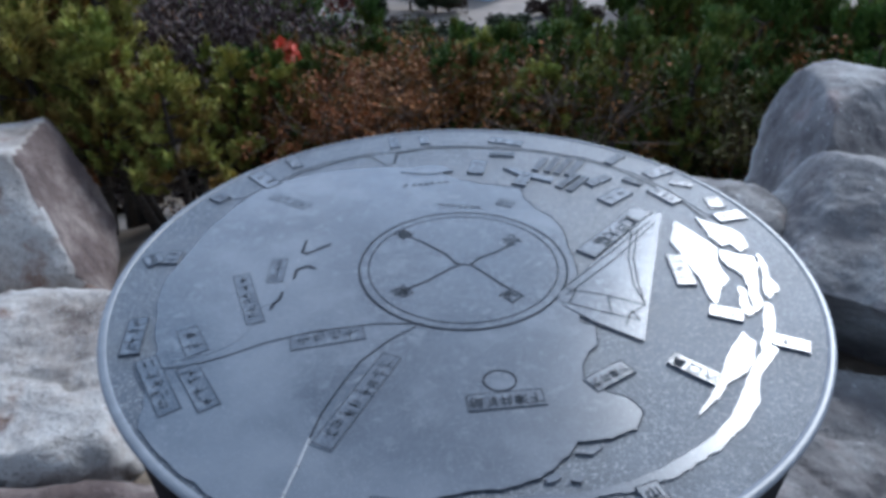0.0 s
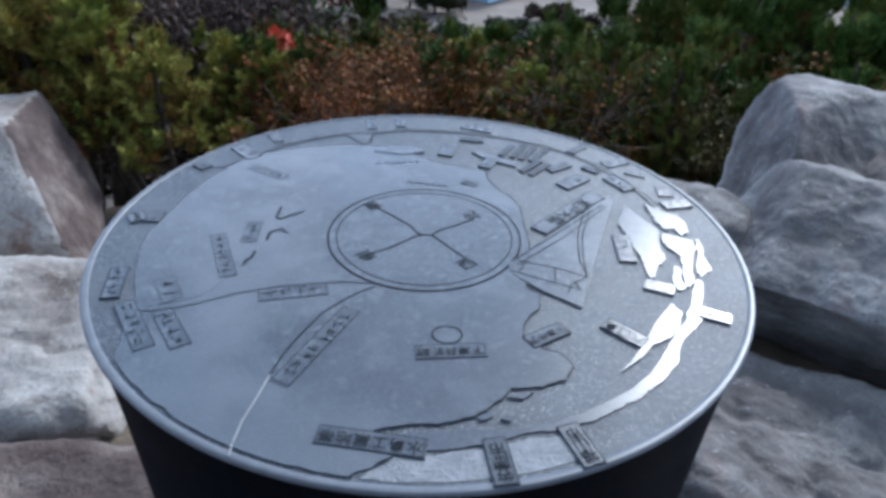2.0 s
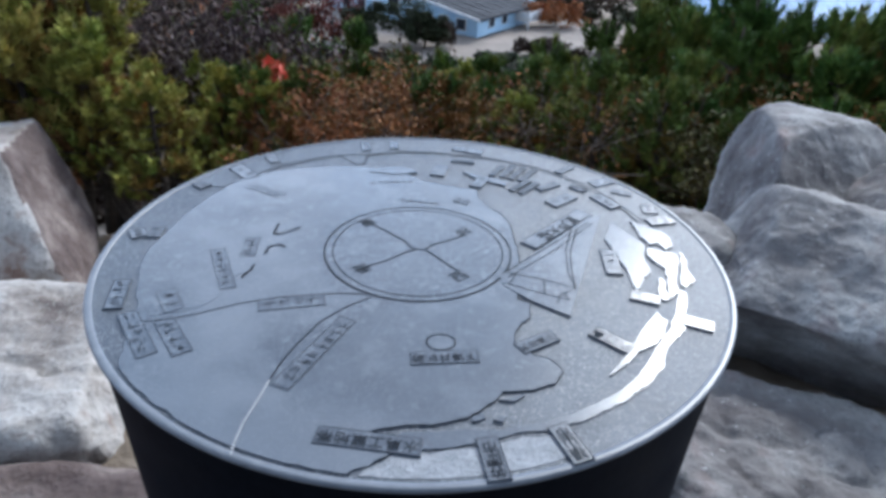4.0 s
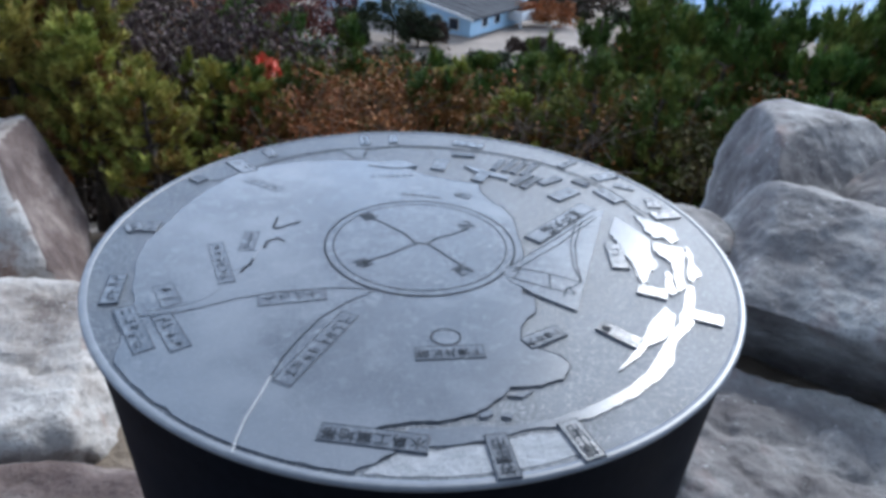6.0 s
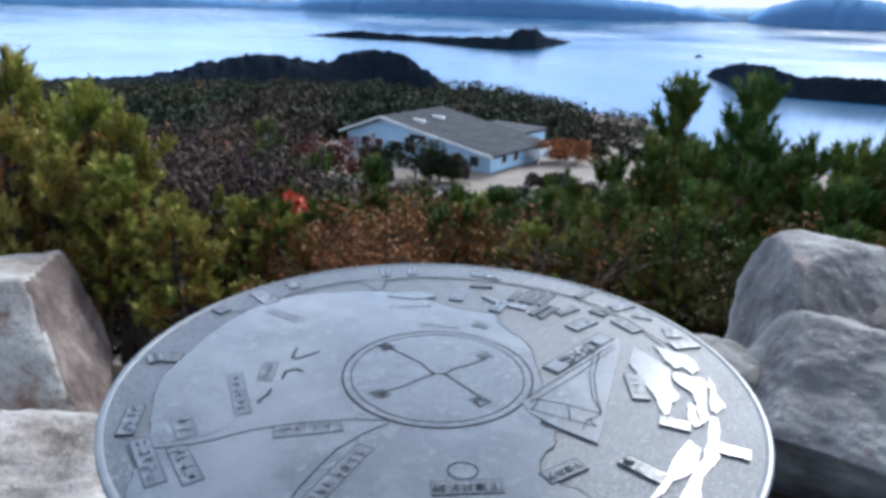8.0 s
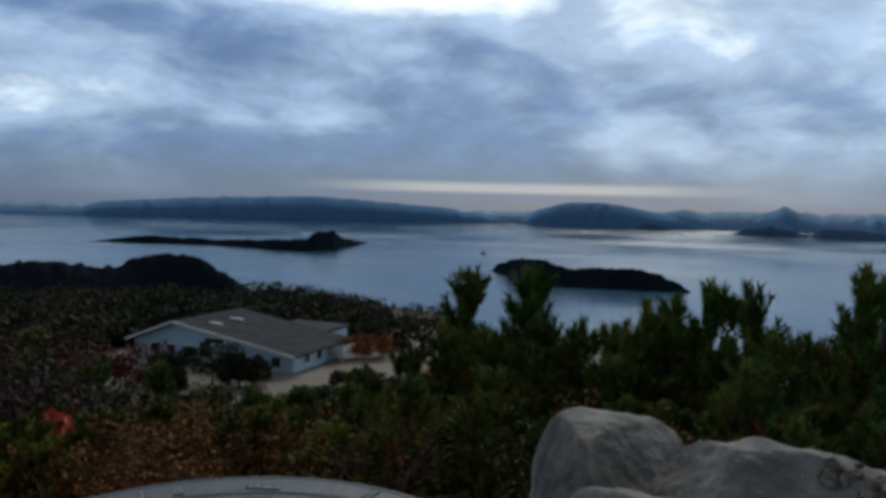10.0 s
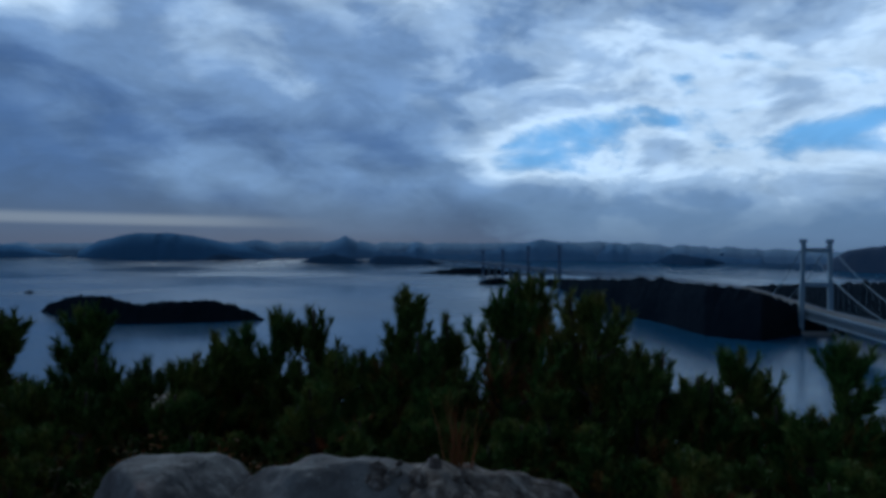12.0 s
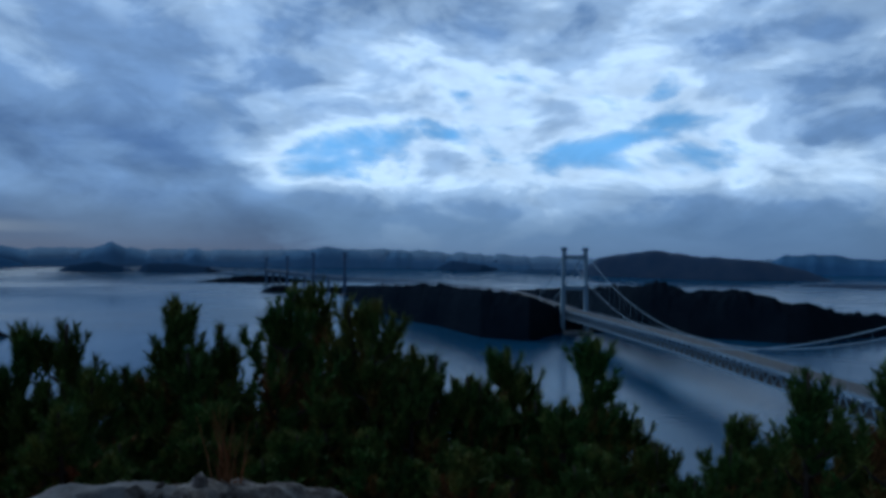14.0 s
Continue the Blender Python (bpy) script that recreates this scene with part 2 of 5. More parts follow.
NEEDLE_OLD = material("old_brown_needles", [(0.3, (0.10, 0.074, 0.024)), (0.55, (0.22, 0.125, 0.038)), (0.75, (0.38, 0.165, 0.045))], 3.0, 0.75, vary=0.45, spec=0.12)
LEAF_RUST = material("rust_leaves", [(0.3, (0.10, 0.05, 0.020)), (0.55, (0.22, 0.095, 0.032)), (0.75, (0.36, 0.13, 0.04))], 3.0, 0.7, vary=0.22, spec=0.12)
LEAF_OLIVE = material("olive_leaves", [(0.3, (0.035, 0.036, 0.016)), (0.55, (0.075, 0.066, 0.024)), (0.75, (0.13, 0.095, 0.035))], 3.0, 0.75, vary=0.22, spec=0.1)
LEAF_DARK = material("dark_purple_brown_leaves", [(0.3, (0.028, 0.022, 0.022)), (0.7, (0.085, 0.055, 0.05))], 3.0, 0.7, vary=0.45, spec=0.12)
LEAF_RED = material("red_leaves", [(0.3, (0.45, 0.05, 0.035)), (0.7, (0.75, 0.12, 0.07))], 9.0, 0.6, vary=0.2, spec=0.3)
WOOD_GREEN = material("hill_wood_foliage", [(0.35, (0.014, 0.021, 0.012)), (0.5, (0.030, 0.038, 0.018)), (0.6, (0.046, 0.033, 0.025)), (0.7, (0.066, 0.046, 0.028))], 0.045, 0.85, vary=0.22, spec=0.15)
WOOD_BROWN = material("autumn_wood_foliage", [(0.3, (0.026, 0.02, 0.016)), (0.55, (0.055, 0.037, 0.026)), (0.75, (0.09, 0.058, 0.03))], 0.12, 0.85, vary=0.22, spec=0.15)
WOOD_MAROON = material("maroon_shrub_foliage", [(0.3, (0.075, 0.018, 0.018)), (0.7, (0.17, 0.045, 0.035))], 0.6, 0.85, vary=0.22, spec=0.15)
WOOD_ORANGE = material("orange_shrub_foliage", [(0.3, (0.14, 0.04, 0.018)), (0.7, (0.27, 0.085, 0.03))], 0.6, 0.85, vary=0.22, spec=0.15)
# haze is put into these island colours as a blue tint, strongest far off
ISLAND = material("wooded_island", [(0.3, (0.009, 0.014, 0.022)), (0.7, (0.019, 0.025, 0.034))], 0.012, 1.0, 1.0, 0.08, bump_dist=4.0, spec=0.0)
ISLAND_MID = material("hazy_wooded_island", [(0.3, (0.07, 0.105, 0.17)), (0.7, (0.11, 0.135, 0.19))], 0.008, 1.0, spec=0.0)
ISLAND_FAR = material("haze_tinted_far_island", [(0.3, (0.062, 0.115, 0.20)), (0.7, (0.09, 0.14, 0.225))], 0.006, 1.0, spec=0.0)
# the blue of air haze is put into each range's colour, palest farthest off
RIDGES = [material("haze_tinted_hills_" + n, [(0.3, c), (0.7, tuple(v * 1.15 for v in c))], 0.002, 1.0, spec=0.0)
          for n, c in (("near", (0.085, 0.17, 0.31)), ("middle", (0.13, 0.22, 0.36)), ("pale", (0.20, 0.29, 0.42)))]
WHITE = material("pale_blue_painted_wall", [(0.3, (0.34, 0.52, 0.68)), (0.7, (0.44, 0.61, 0.75))], 0.4, 0.7)
ROOF = material("grey_sheet_roof", [(0.3, (0.038, 0.04, 0.046)), (0.7, (0.068, 0.07, 0.078))], 0.5, 0.95, spec=0.1)
GLASS_DARK = material("dark_window_glass", [(0.3, (0.015, 0.02, 0.03)), (0.7, (0.03, 0.04, 0.055))], 1.0, 0.08)
# far piers: haze and silhouette tone are put into the concrete's colour
PIER_FAR = material("haze_tinted_concrete", [(0.3, (0.09, 0.115, 0.15)), (0.7, (0.12, 0.145, 0.18))], 0.04, 0.95)
PALE_PAINT = material("white_paint", [(0.3, (0.68, 0.70, 0.72)), (0.7, (0.8, 0.8, 0.8))], 0.7, 0.6)
SAND = material("packed_sand", [(0.3, (0.15, 0.125, 0.105)), (0.7, (0.25, 0.21, 0.185))], 0.25, 0.95)
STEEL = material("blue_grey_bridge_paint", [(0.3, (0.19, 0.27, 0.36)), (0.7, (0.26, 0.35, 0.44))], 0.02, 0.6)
# STEEL for the far spans, with haze and silhouette darkness put into it
STEEL_FAR = material("haze_tinted_bridge_paint", [(0.3, (0.10, 0.155, 0.25)), (0.7, (0.13, 0.185, 0.29))], 0.02, 0.7)
ASPHALT = material("bridge_asphalt", [(0.3, (0.10, 0.10, 0.105)), (0.7, (0.15, 0.145, 0.145))], 0.05, 0.9)
CONCRETE = material("pale_concrete", [(0.3, (0.26, 0.26, 0.26)), (0.7, (0.36, 0.35, 0.34))], 0.04, 0.9)


def sea_material():
    m = bpy.data.materials.new("sea_water")
    m.use_nodes = True
    nt = m.node_tree
    N, L = nt.nodes.new, nt.links.new
    b = nt.nodes["Principled BSDF"]
    b.inputs["Base Color"].default_value = (0.022, 0.085, 0.175, 1)
    b.inputs["IOR"].default_value, b.inputs["Specular IOR Level"].default_value = 1.33, 0.24
    vec = N("ShaderNodeTexCoord").outputs["Object"]
    n1, n2 = N("ShaderNodeTexNoise"), N("ShaderNodeTexNoise")
    n1.inputs["Scale"].default_value, n1.inputs["Detail"].default_value = 0.0016, 5
    n2.inputs["Scale"].default_value, n2.inputs["Detail"].default_value = 0.12, 3
    q = N("ShaderNodeMapRange")
    q.inputs[1].default_value, q.inputs[2].default_value, q.inputs[3].default_value, q.inputs[4].default_value = 0.35, 0.65, 0.14, 0.30
    L(vec, n1.inputs["Vector"])
    L(vec, n2.inputs["Vector"])
    L(n1.outputs["Fac"], q.inputs[0])
    L(q.outputs[0], b.inputs["Roughness"])
    bp = N("ShaderNodeBump")
    bp.inputs["Strength"].default_value, bp.inputs["Distance"].default_value = 0.25, 0.8
    L(n2.outputs["Fac"], bp.inputs["Height"])
    L(bp.outputs[0], b.inputs["Normal"])
    return m


WATER = sea_material()


# ---- building helpers ----
def mesh_of(name, bm, mat, smooth=False):
    me = bpy.data.meshes.new(name)
    bm.to_mesh(me)
    bm.free()
    me.materials.append(mat)
    if smooth:
        me.polygons.foreach_set("use_smooth", [True] * len(me.polygons))
    return me


def raw_mesh(name, verts, faces, mat, smooth=False):
    me = bpy.data.meshes.new(name)
    me.from_pydata([tuple(v) for v in verts], [], faces)
    me.materials.append(mat)
    if smooth:
        me.polygons.foreach_set("use_smooth", [True] * len(me.polygons))
    return me


def thing(name, label, category, at=(0, 0, 0), group="", kind=""):
    ob = new(name)
    ob.location = at
    ob.empty_display_size = 0.1
    return tagged(ob, label, category, group, kind)


def part(name, bm, mat, parent, label="", smooth=False):
    me = bm if isinstance(bm, bpy.types.Mesh) else mesh_of(name, bm, mat, smooth)
    ob = new(name, me)
    ob.parent = parent
    if label:
        tagged(ob, label)
    return ob


def box_bm(size, at=(0, 0, 0), bevel=0.0, turn=None, bm=None):
    own = bm is None
    bm = bm or bmesh.new()
    m = Matrix.Translation(at) @ (turn or Matrix()) @ Matrix.Diagonal((*size, 1))
    made = bmesh.ops.create_cube(bm, size=1, matrix=m)
    if bevel:
        edges = list({e for v in made["verts"] for e in v.link_edges})
        bmesh.ops.bevel(bm, geom=edges, offset=bevel, segments=2, affect="EDGES")
    return bm


def beam(bm, a, b, w, h=None):
    """A square bar from a to b."""
    a, b = Vector(a), Vector(b)
    d = b - a
    turn = d.to_track_quat("X", "Z").to_matrix().to_4x4()
    box_bm((d.length, w, h or w), (a + b) / 2, turn=turn, bm=bm)
    return bm


def tube(bm, pts, radii, sides=6):
    """A tapered tube along points."""
    rings = []
    for i, p in enumerate(pts):
        d = Vector(pts[min(i + 1, len(pts) - 1)]) - Vector(pts[max(i - 1, 0)])
        q = d.to_track_quat("Z", "X")
        rings.append([bm.verts.new(Vector(p) + q @ Vector((math.cos(2 * math.pi * k / sides), math.sin(2 * math.pi * k / sides), 0)) * radii[i]) for k in range(sides)])
    for r0, r1 in zip(rings, rings[1:]):
        for k in range(sides):
            bm.faces.new((r0[k], r0[(k + 1) % sides], r1[(k + 1) % sides], r1[k]))
    bm.faces.new(rings[-1])
    bm.faces.new(rings[0][::-1])
    return bm


# ---- sea, islands and distance ----
def build_sea():
    rings = [120, 200, 300, 420, 560, 750, 1000, 1300, 1700, 2200, 2800, 3300, 3600, 3800, 4000, 4200, 4400, 4600, 4750, 4900]
    n = 160
    verts = [polar(360 * k / n, r, sea_z(r)) for r in rings for k in range(n)]
    faces = [(i * n + k, i * n + (k + 1) % n, (i + 1) * n + (k + 1) % n, (i + 1) * n + k) for i in range(len(rings) - 1) for k in range(n)]
    faces.append(tuple(range(n))[::-1])
    ob = new("water", raw_mesh("water", verts, faces, WATER, True))
    tagged(ob, "calm blue-grey sea reaching the horizon", "sea", kind="structure")


build_sea()


def island(name, label, rows, mat, depth=1.0, bumps=4.0, steps=90, across=14, crowns=1.0, seed=0):
    """A wooded island from rows of (azimuth, elevation of its crest, elevation of its shore), all in degrees from the viewpoint."""
    if crowns:
        steps, across = int(steps * 2.2), int(across * 1.5)
    az = np.linspace(rows[0][0], rows[-1][0], steps)
    order = sorted(rows)
    xs = [r[0] for r in order]
    top, shore = np.interp(az, xs, [r[1] for r in order]), np.interp(az, xs, [r[2] for r in order])
    verts, faces = [], []
    for i in range(steps):
        r0 = sea_r(shore[i])
        wide = max(abs(math.tan(radians(rows[0][0] - rows[-1][0]))) * r0 * 0.16, 12) * depth * math.sin(math.pi * min(max((i + 1) / (steps + 1), 0.04), 0.96)) ** 0.5
        ridge = r0 + wide * 0.5
        h = max(EYE.z + ridge * math.tan(radians(top[i])) - sea_z(ridge), 1.0)
        for j in range(across + 1):
            v = j / across
            r = r0 + wide * v
            p = polar(az[i], r)
            k = max(1 - abs(2 * v - 1) ** 2.0, 0.0) ** 1.05
            lump = noise.noise(Vector((p.x, p.y, seed)) / (bumps * 5)) * 0.6 + noise.noise(Vector((p.x, p.y, seed + 9)) / (bumps * 1.6)) * 0.6
            crown = abs(noise.noise(Vector((p.x, p.y, seed)) / 13)) + 0.5 * abs(noise.noise(Vector((p.x, p.y, seed)) / 6))
            z = sea_z(r) - 2 + (h + 2) * k + (lump * bumps + 7.0 * crowns * (crown - 0.3)) * min(k * 1.5, 1) * min(h / 25, 1)
            verts.append((p.x, p.y, z))
    w = across + 1
    faces = [(i * w + j, i * w + j + 1, (i + 1) * w + j + 1, (i + 1) * w + j) for i in range(steps - 1) for j in range(across)]
    me = raw_mesh(name, verts, faces, mat, True)
    bm = bmesh.new()
    bm.from_mesh(me)
    bmesh.ops.recalc_face_normals(bm, faces=bm.faces)
    bm.to_mesh(me)
    bm.free()
    root = thing("island", label, "island")
    part("wooded_hill", me, mat, root)
    return root


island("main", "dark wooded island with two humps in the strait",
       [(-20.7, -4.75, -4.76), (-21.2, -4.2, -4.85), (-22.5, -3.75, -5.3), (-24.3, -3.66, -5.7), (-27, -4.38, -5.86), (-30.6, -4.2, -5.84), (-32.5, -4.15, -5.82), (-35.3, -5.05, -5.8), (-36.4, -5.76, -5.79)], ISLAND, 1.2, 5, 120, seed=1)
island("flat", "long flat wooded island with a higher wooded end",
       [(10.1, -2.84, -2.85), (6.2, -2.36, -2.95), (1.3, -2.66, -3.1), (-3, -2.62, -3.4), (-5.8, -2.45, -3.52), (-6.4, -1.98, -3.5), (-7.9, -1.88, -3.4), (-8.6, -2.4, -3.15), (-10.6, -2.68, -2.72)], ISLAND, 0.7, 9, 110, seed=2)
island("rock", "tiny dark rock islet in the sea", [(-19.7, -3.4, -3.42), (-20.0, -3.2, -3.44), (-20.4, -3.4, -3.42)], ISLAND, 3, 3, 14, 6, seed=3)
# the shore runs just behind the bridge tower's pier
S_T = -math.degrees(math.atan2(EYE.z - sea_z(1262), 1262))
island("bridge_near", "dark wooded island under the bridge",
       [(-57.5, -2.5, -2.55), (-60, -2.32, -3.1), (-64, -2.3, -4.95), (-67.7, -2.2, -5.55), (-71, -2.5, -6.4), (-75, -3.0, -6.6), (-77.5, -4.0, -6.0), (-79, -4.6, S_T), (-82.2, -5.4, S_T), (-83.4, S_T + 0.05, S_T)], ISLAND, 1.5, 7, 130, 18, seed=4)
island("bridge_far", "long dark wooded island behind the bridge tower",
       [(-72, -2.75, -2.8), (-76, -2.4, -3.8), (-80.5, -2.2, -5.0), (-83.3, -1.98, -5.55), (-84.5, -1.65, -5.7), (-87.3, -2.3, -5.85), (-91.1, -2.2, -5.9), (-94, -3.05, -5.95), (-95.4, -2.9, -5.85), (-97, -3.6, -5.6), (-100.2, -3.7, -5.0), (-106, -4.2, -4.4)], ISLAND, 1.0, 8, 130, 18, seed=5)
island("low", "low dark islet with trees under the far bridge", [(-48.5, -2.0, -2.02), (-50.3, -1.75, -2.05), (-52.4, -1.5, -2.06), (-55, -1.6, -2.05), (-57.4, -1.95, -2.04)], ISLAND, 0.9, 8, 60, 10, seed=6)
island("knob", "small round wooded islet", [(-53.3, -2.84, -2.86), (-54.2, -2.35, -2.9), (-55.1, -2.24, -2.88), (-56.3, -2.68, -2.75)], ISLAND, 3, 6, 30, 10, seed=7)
# far islets, drawn in the wood colours that carry the haze
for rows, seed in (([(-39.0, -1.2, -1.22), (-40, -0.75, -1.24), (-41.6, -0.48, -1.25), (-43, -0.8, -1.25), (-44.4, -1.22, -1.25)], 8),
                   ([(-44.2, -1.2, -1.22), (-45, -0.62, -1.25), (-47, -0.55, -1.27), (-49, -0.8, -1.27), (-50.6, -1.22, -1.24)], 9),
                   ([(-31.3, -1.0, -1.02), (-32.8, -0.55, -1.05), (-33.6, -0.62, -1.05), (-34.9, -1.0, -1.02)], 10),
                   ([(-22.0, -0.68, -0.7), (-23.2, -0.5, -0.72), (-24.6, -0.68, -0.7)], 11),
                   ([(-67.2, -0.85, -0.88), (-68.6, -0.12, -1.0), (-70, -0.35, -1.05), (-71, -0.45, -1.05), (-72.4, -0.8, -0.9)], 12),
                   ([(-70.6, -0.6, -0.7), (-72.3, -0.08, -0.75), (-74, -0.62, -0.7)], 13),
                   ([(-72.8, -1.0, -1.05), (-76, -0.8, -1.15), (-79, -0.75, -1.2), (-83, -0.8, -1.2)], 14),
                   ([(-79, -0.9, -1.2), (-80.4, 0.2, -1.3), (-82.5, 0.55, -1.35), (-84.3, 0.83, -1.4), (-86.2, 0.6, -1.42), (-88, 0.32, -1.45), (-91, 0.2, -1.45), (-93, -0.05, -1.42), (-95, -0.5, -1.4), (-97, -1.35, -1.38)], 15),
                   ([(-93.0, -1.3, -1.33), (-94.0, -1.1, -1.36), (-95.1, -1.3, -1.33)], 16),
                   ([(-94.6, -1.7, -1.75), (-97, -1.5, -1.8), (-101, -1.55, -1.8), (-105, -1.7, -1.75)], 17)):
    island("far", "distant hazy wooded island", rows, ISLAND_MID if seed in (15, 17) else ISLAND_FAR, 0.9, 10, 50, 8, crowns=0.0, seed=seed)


def ridge(label, rows, r, mat, seed, rough=0.12, thick=25):
    """A far range of hills as a solid ridge at distance r."""
    lo, hi = rows[-1][0], rows[0][0]
    n = int((hi - lo) * 5)
    xs = [q[0] for q in rows][::-1]
    verts = []
    for i in range(n + 1):
        az = hi + (lo - hi) * i / n
        el = float(np.interp(az, xs, [q[1] for q in rows][::-1]))
        el += rough * (noise.noise(Vector((az * 0.9, seed, 0))) + 0.5 * noise.noise(Vector((az * 2.7, seed, 3))))
        foot, crest = sea_el(r - 120), max(el, sea_el(r) + 0.05)
        for rr, e in ((r - 120, foot - 0.2), (r - 70, foot + (crest - foot) * (0.42 + 0.2 * noise.noise(Vector((az * 1.6, seed, 7))))), (r + thick * 0.6, crest), (r + thick, foot - 0.3)):
            p = polar(az, rr)
            verts.append((p.x, p.y, EYE.z + rr * math.tan(radians(e))))
    faces = [(i * 4 + j, i * 4 + j + 1, i * 4 + j + 5, i * 4 + j + 4) for i in range(n) for j in range(3)]
    tagged(new("backdrop_hills", raw_mesh("backdrop_hills", verts, faces, mat, True)), label, "hills", kind="structure")


# ranges from near to far, each with its haze already in the colour
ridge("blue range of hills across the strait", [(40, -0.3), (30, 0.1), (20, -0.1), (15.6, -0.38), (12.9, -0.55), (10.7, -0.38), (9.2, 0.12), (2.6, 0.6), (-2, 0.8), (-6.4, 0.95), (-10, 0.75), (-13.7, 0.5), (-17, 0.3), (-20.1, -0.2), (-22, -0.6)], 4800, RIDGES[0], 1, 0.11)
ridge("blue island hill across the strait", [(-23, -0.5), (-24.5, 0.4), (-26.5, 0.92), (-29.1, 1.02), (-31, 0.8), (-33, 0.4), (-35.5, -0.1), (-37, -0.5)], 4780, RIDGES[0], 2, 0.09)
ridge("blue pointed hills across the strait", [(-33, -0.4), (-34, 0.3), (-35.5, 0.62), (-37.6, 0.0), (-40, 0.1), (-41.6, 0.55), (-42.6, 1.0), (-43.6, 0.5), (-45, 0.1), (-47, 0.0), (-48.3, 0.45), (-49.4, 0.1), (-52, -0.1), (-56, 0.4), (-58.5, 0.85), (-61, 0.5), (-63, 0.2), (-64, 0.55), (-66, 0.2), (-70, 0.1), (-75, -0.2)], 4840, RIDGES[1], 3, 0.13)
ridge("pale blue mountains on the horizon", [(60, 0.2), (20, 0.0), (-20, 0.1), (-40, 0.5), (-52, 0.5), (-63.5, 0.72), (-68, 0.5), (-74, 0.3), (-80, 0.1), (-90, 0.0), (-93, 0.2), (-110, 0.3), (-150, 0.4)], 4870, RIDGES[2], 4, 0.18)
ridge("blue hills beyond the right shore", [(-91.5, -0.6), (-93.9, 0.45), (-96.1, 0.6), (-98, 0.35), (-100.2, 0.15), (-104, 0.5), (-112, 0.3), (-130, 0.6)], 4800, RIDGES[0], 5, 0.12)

# ---- hillside ----
R_STEPS = [0, 1.6, 2.6, 4, 6, 10, 20, 40, 66, 74, 125, 180, 260, 420, 700, 950, 1200]
Z_AHEAD = [-0.38, -0.40, -0.55, -0.9, -2.2, -4.2, -7.6, -13.2, -19.4, -19.9, -20.4, -25.5, -33.5, -53, -131, -134, -136]
Z_RIGHT = [-0.38, -0.40, -0.55, -1.0, -2.6, -4.8, -9.5, -19, -33, -36.5, -58, -84, -122, -130, -132, -134, -136]
Z_LEFT = [-0.38, -0.40, -0.55, -0.9, -2.0, -3.6, -6.2, -11, -17, -18, -22, -26, -33, -52, -128, -134, -136]


def ground_z(x, y):
    dx, dy = x - EYE.x, y - EYE.y
    # the top of the hill is a flat outcrop round the table
    r = math.hypot(dx, dy)
    rt = math.hypot(x, y - 0.2)
    q = min(r, rt) if r < 3 else r - 0.8 * max(0, 1 - (r - 3) / 30)
    az = math.degrees(math.atan2(-dx, dy))
    a = np.interp(q, R_STEPS, Z_AHEAD)
    if az < -3:
        k = (min((-3 - az) / 13, 1) * 0.09 + min(max((-16 - az) / 26, 0), 1) * 0.91) if az > -150 else max(0, (az + 180) / 30)
        a = a * (1 - k) + np.interp(q, R_STEPS, Z_RIGHT) * k
    elif az > 8:
        k = min((az - 8) / 14, 1) if az < 150 else max(0, (180 - az) / 30)
        a = a * (1 - k) + np.interp(q, R_STEPS, Z_LEFT) * k
    if r > 8 and not (66 < r < 128 and -16 < az < 14):
        s = min((r - 8) / 60, 1)
        a += s * 3.0 * noise.noise(Vector((x, y, 0)) / 45) + s * 1.0 * noise.noise(Vector((x, y, 5)) / 14)
    return float(a)


def build_ground():
    radii = list(np.r_[0.0, np.linspace(0.5, 6, 12), np.geomspace(7, 1150, 60)])
    n = 180
    verts = []
    for r in radii:
        for k in range(n):
            p = polar(360 * k / n, r)
            verts.append((p.x, p.y, ground_z(p.x, p.y)))
    faces = [(i * n + k, i * n + (k + 1) % n, (i + 1) * n + (k + 1) % n, (i + 1) * n + k) for i in range(1, len(radii) - 1) for k in range(n)]
    faces += [(0, n + k, n + (k + 1) % n) for k in range(n)]
    tagged(new("ground", raw_mesh("ground", verts, faces, SOIL, True)), "brown hillside falling to the sea", "hillside", kind="structure")


build_ground()
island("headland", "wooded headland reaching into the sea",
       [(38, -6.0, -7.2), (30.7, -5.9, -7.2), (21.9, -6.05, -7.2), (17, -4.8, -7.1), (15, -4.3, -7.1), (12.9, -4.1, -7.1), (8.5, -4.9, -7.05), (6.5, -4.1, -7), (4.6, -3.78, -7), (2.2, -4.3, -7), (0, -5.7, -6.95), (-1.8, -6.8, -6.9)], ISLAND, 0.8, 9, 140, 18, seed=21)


def leaf_cloud(rng, centers, sizes, per, leaf, squash=0.8):
    """Vertices and faces of many small leaf triangles gathered in clumps."""
    c, s = np.repeat(np.asarray(centers), per, 0), np.repeat(np.asarray(sizes), per)
    m = len(c)
    d = rng.normal(size=(m, 3))
    d /= np.linalg.norm(d, axis=1)[:, None]
    rad = s * (0.55 + 0.5 * rng.random(m))
    p = c + d * rad[:, None] * (1, 1, squash)
    a = rng.normal(size=(m, 3)) + d * 0.6
    a /= np.linalg.norm(a, axis=1)[:, None]
    b = np.cross(a, rng.normal(size=(m, 3)))
    b /= np.linalg.norm(b, axis=1)[:, None]
    ln = leaf * (0.6 + 0.8 * rng.random(m))
    v = np.stack([p - a * ln[:, None] * 0.5 - b * ln[:, None] * 0.35, p - a * ln[:, None] * 0.5 + b * ln[:, None] * 0.35, p + a * ln[:, None] * 0.7], 1).reshape(-1, 3)
    return v, np.arange(3 * m).reshape(-1, 3)


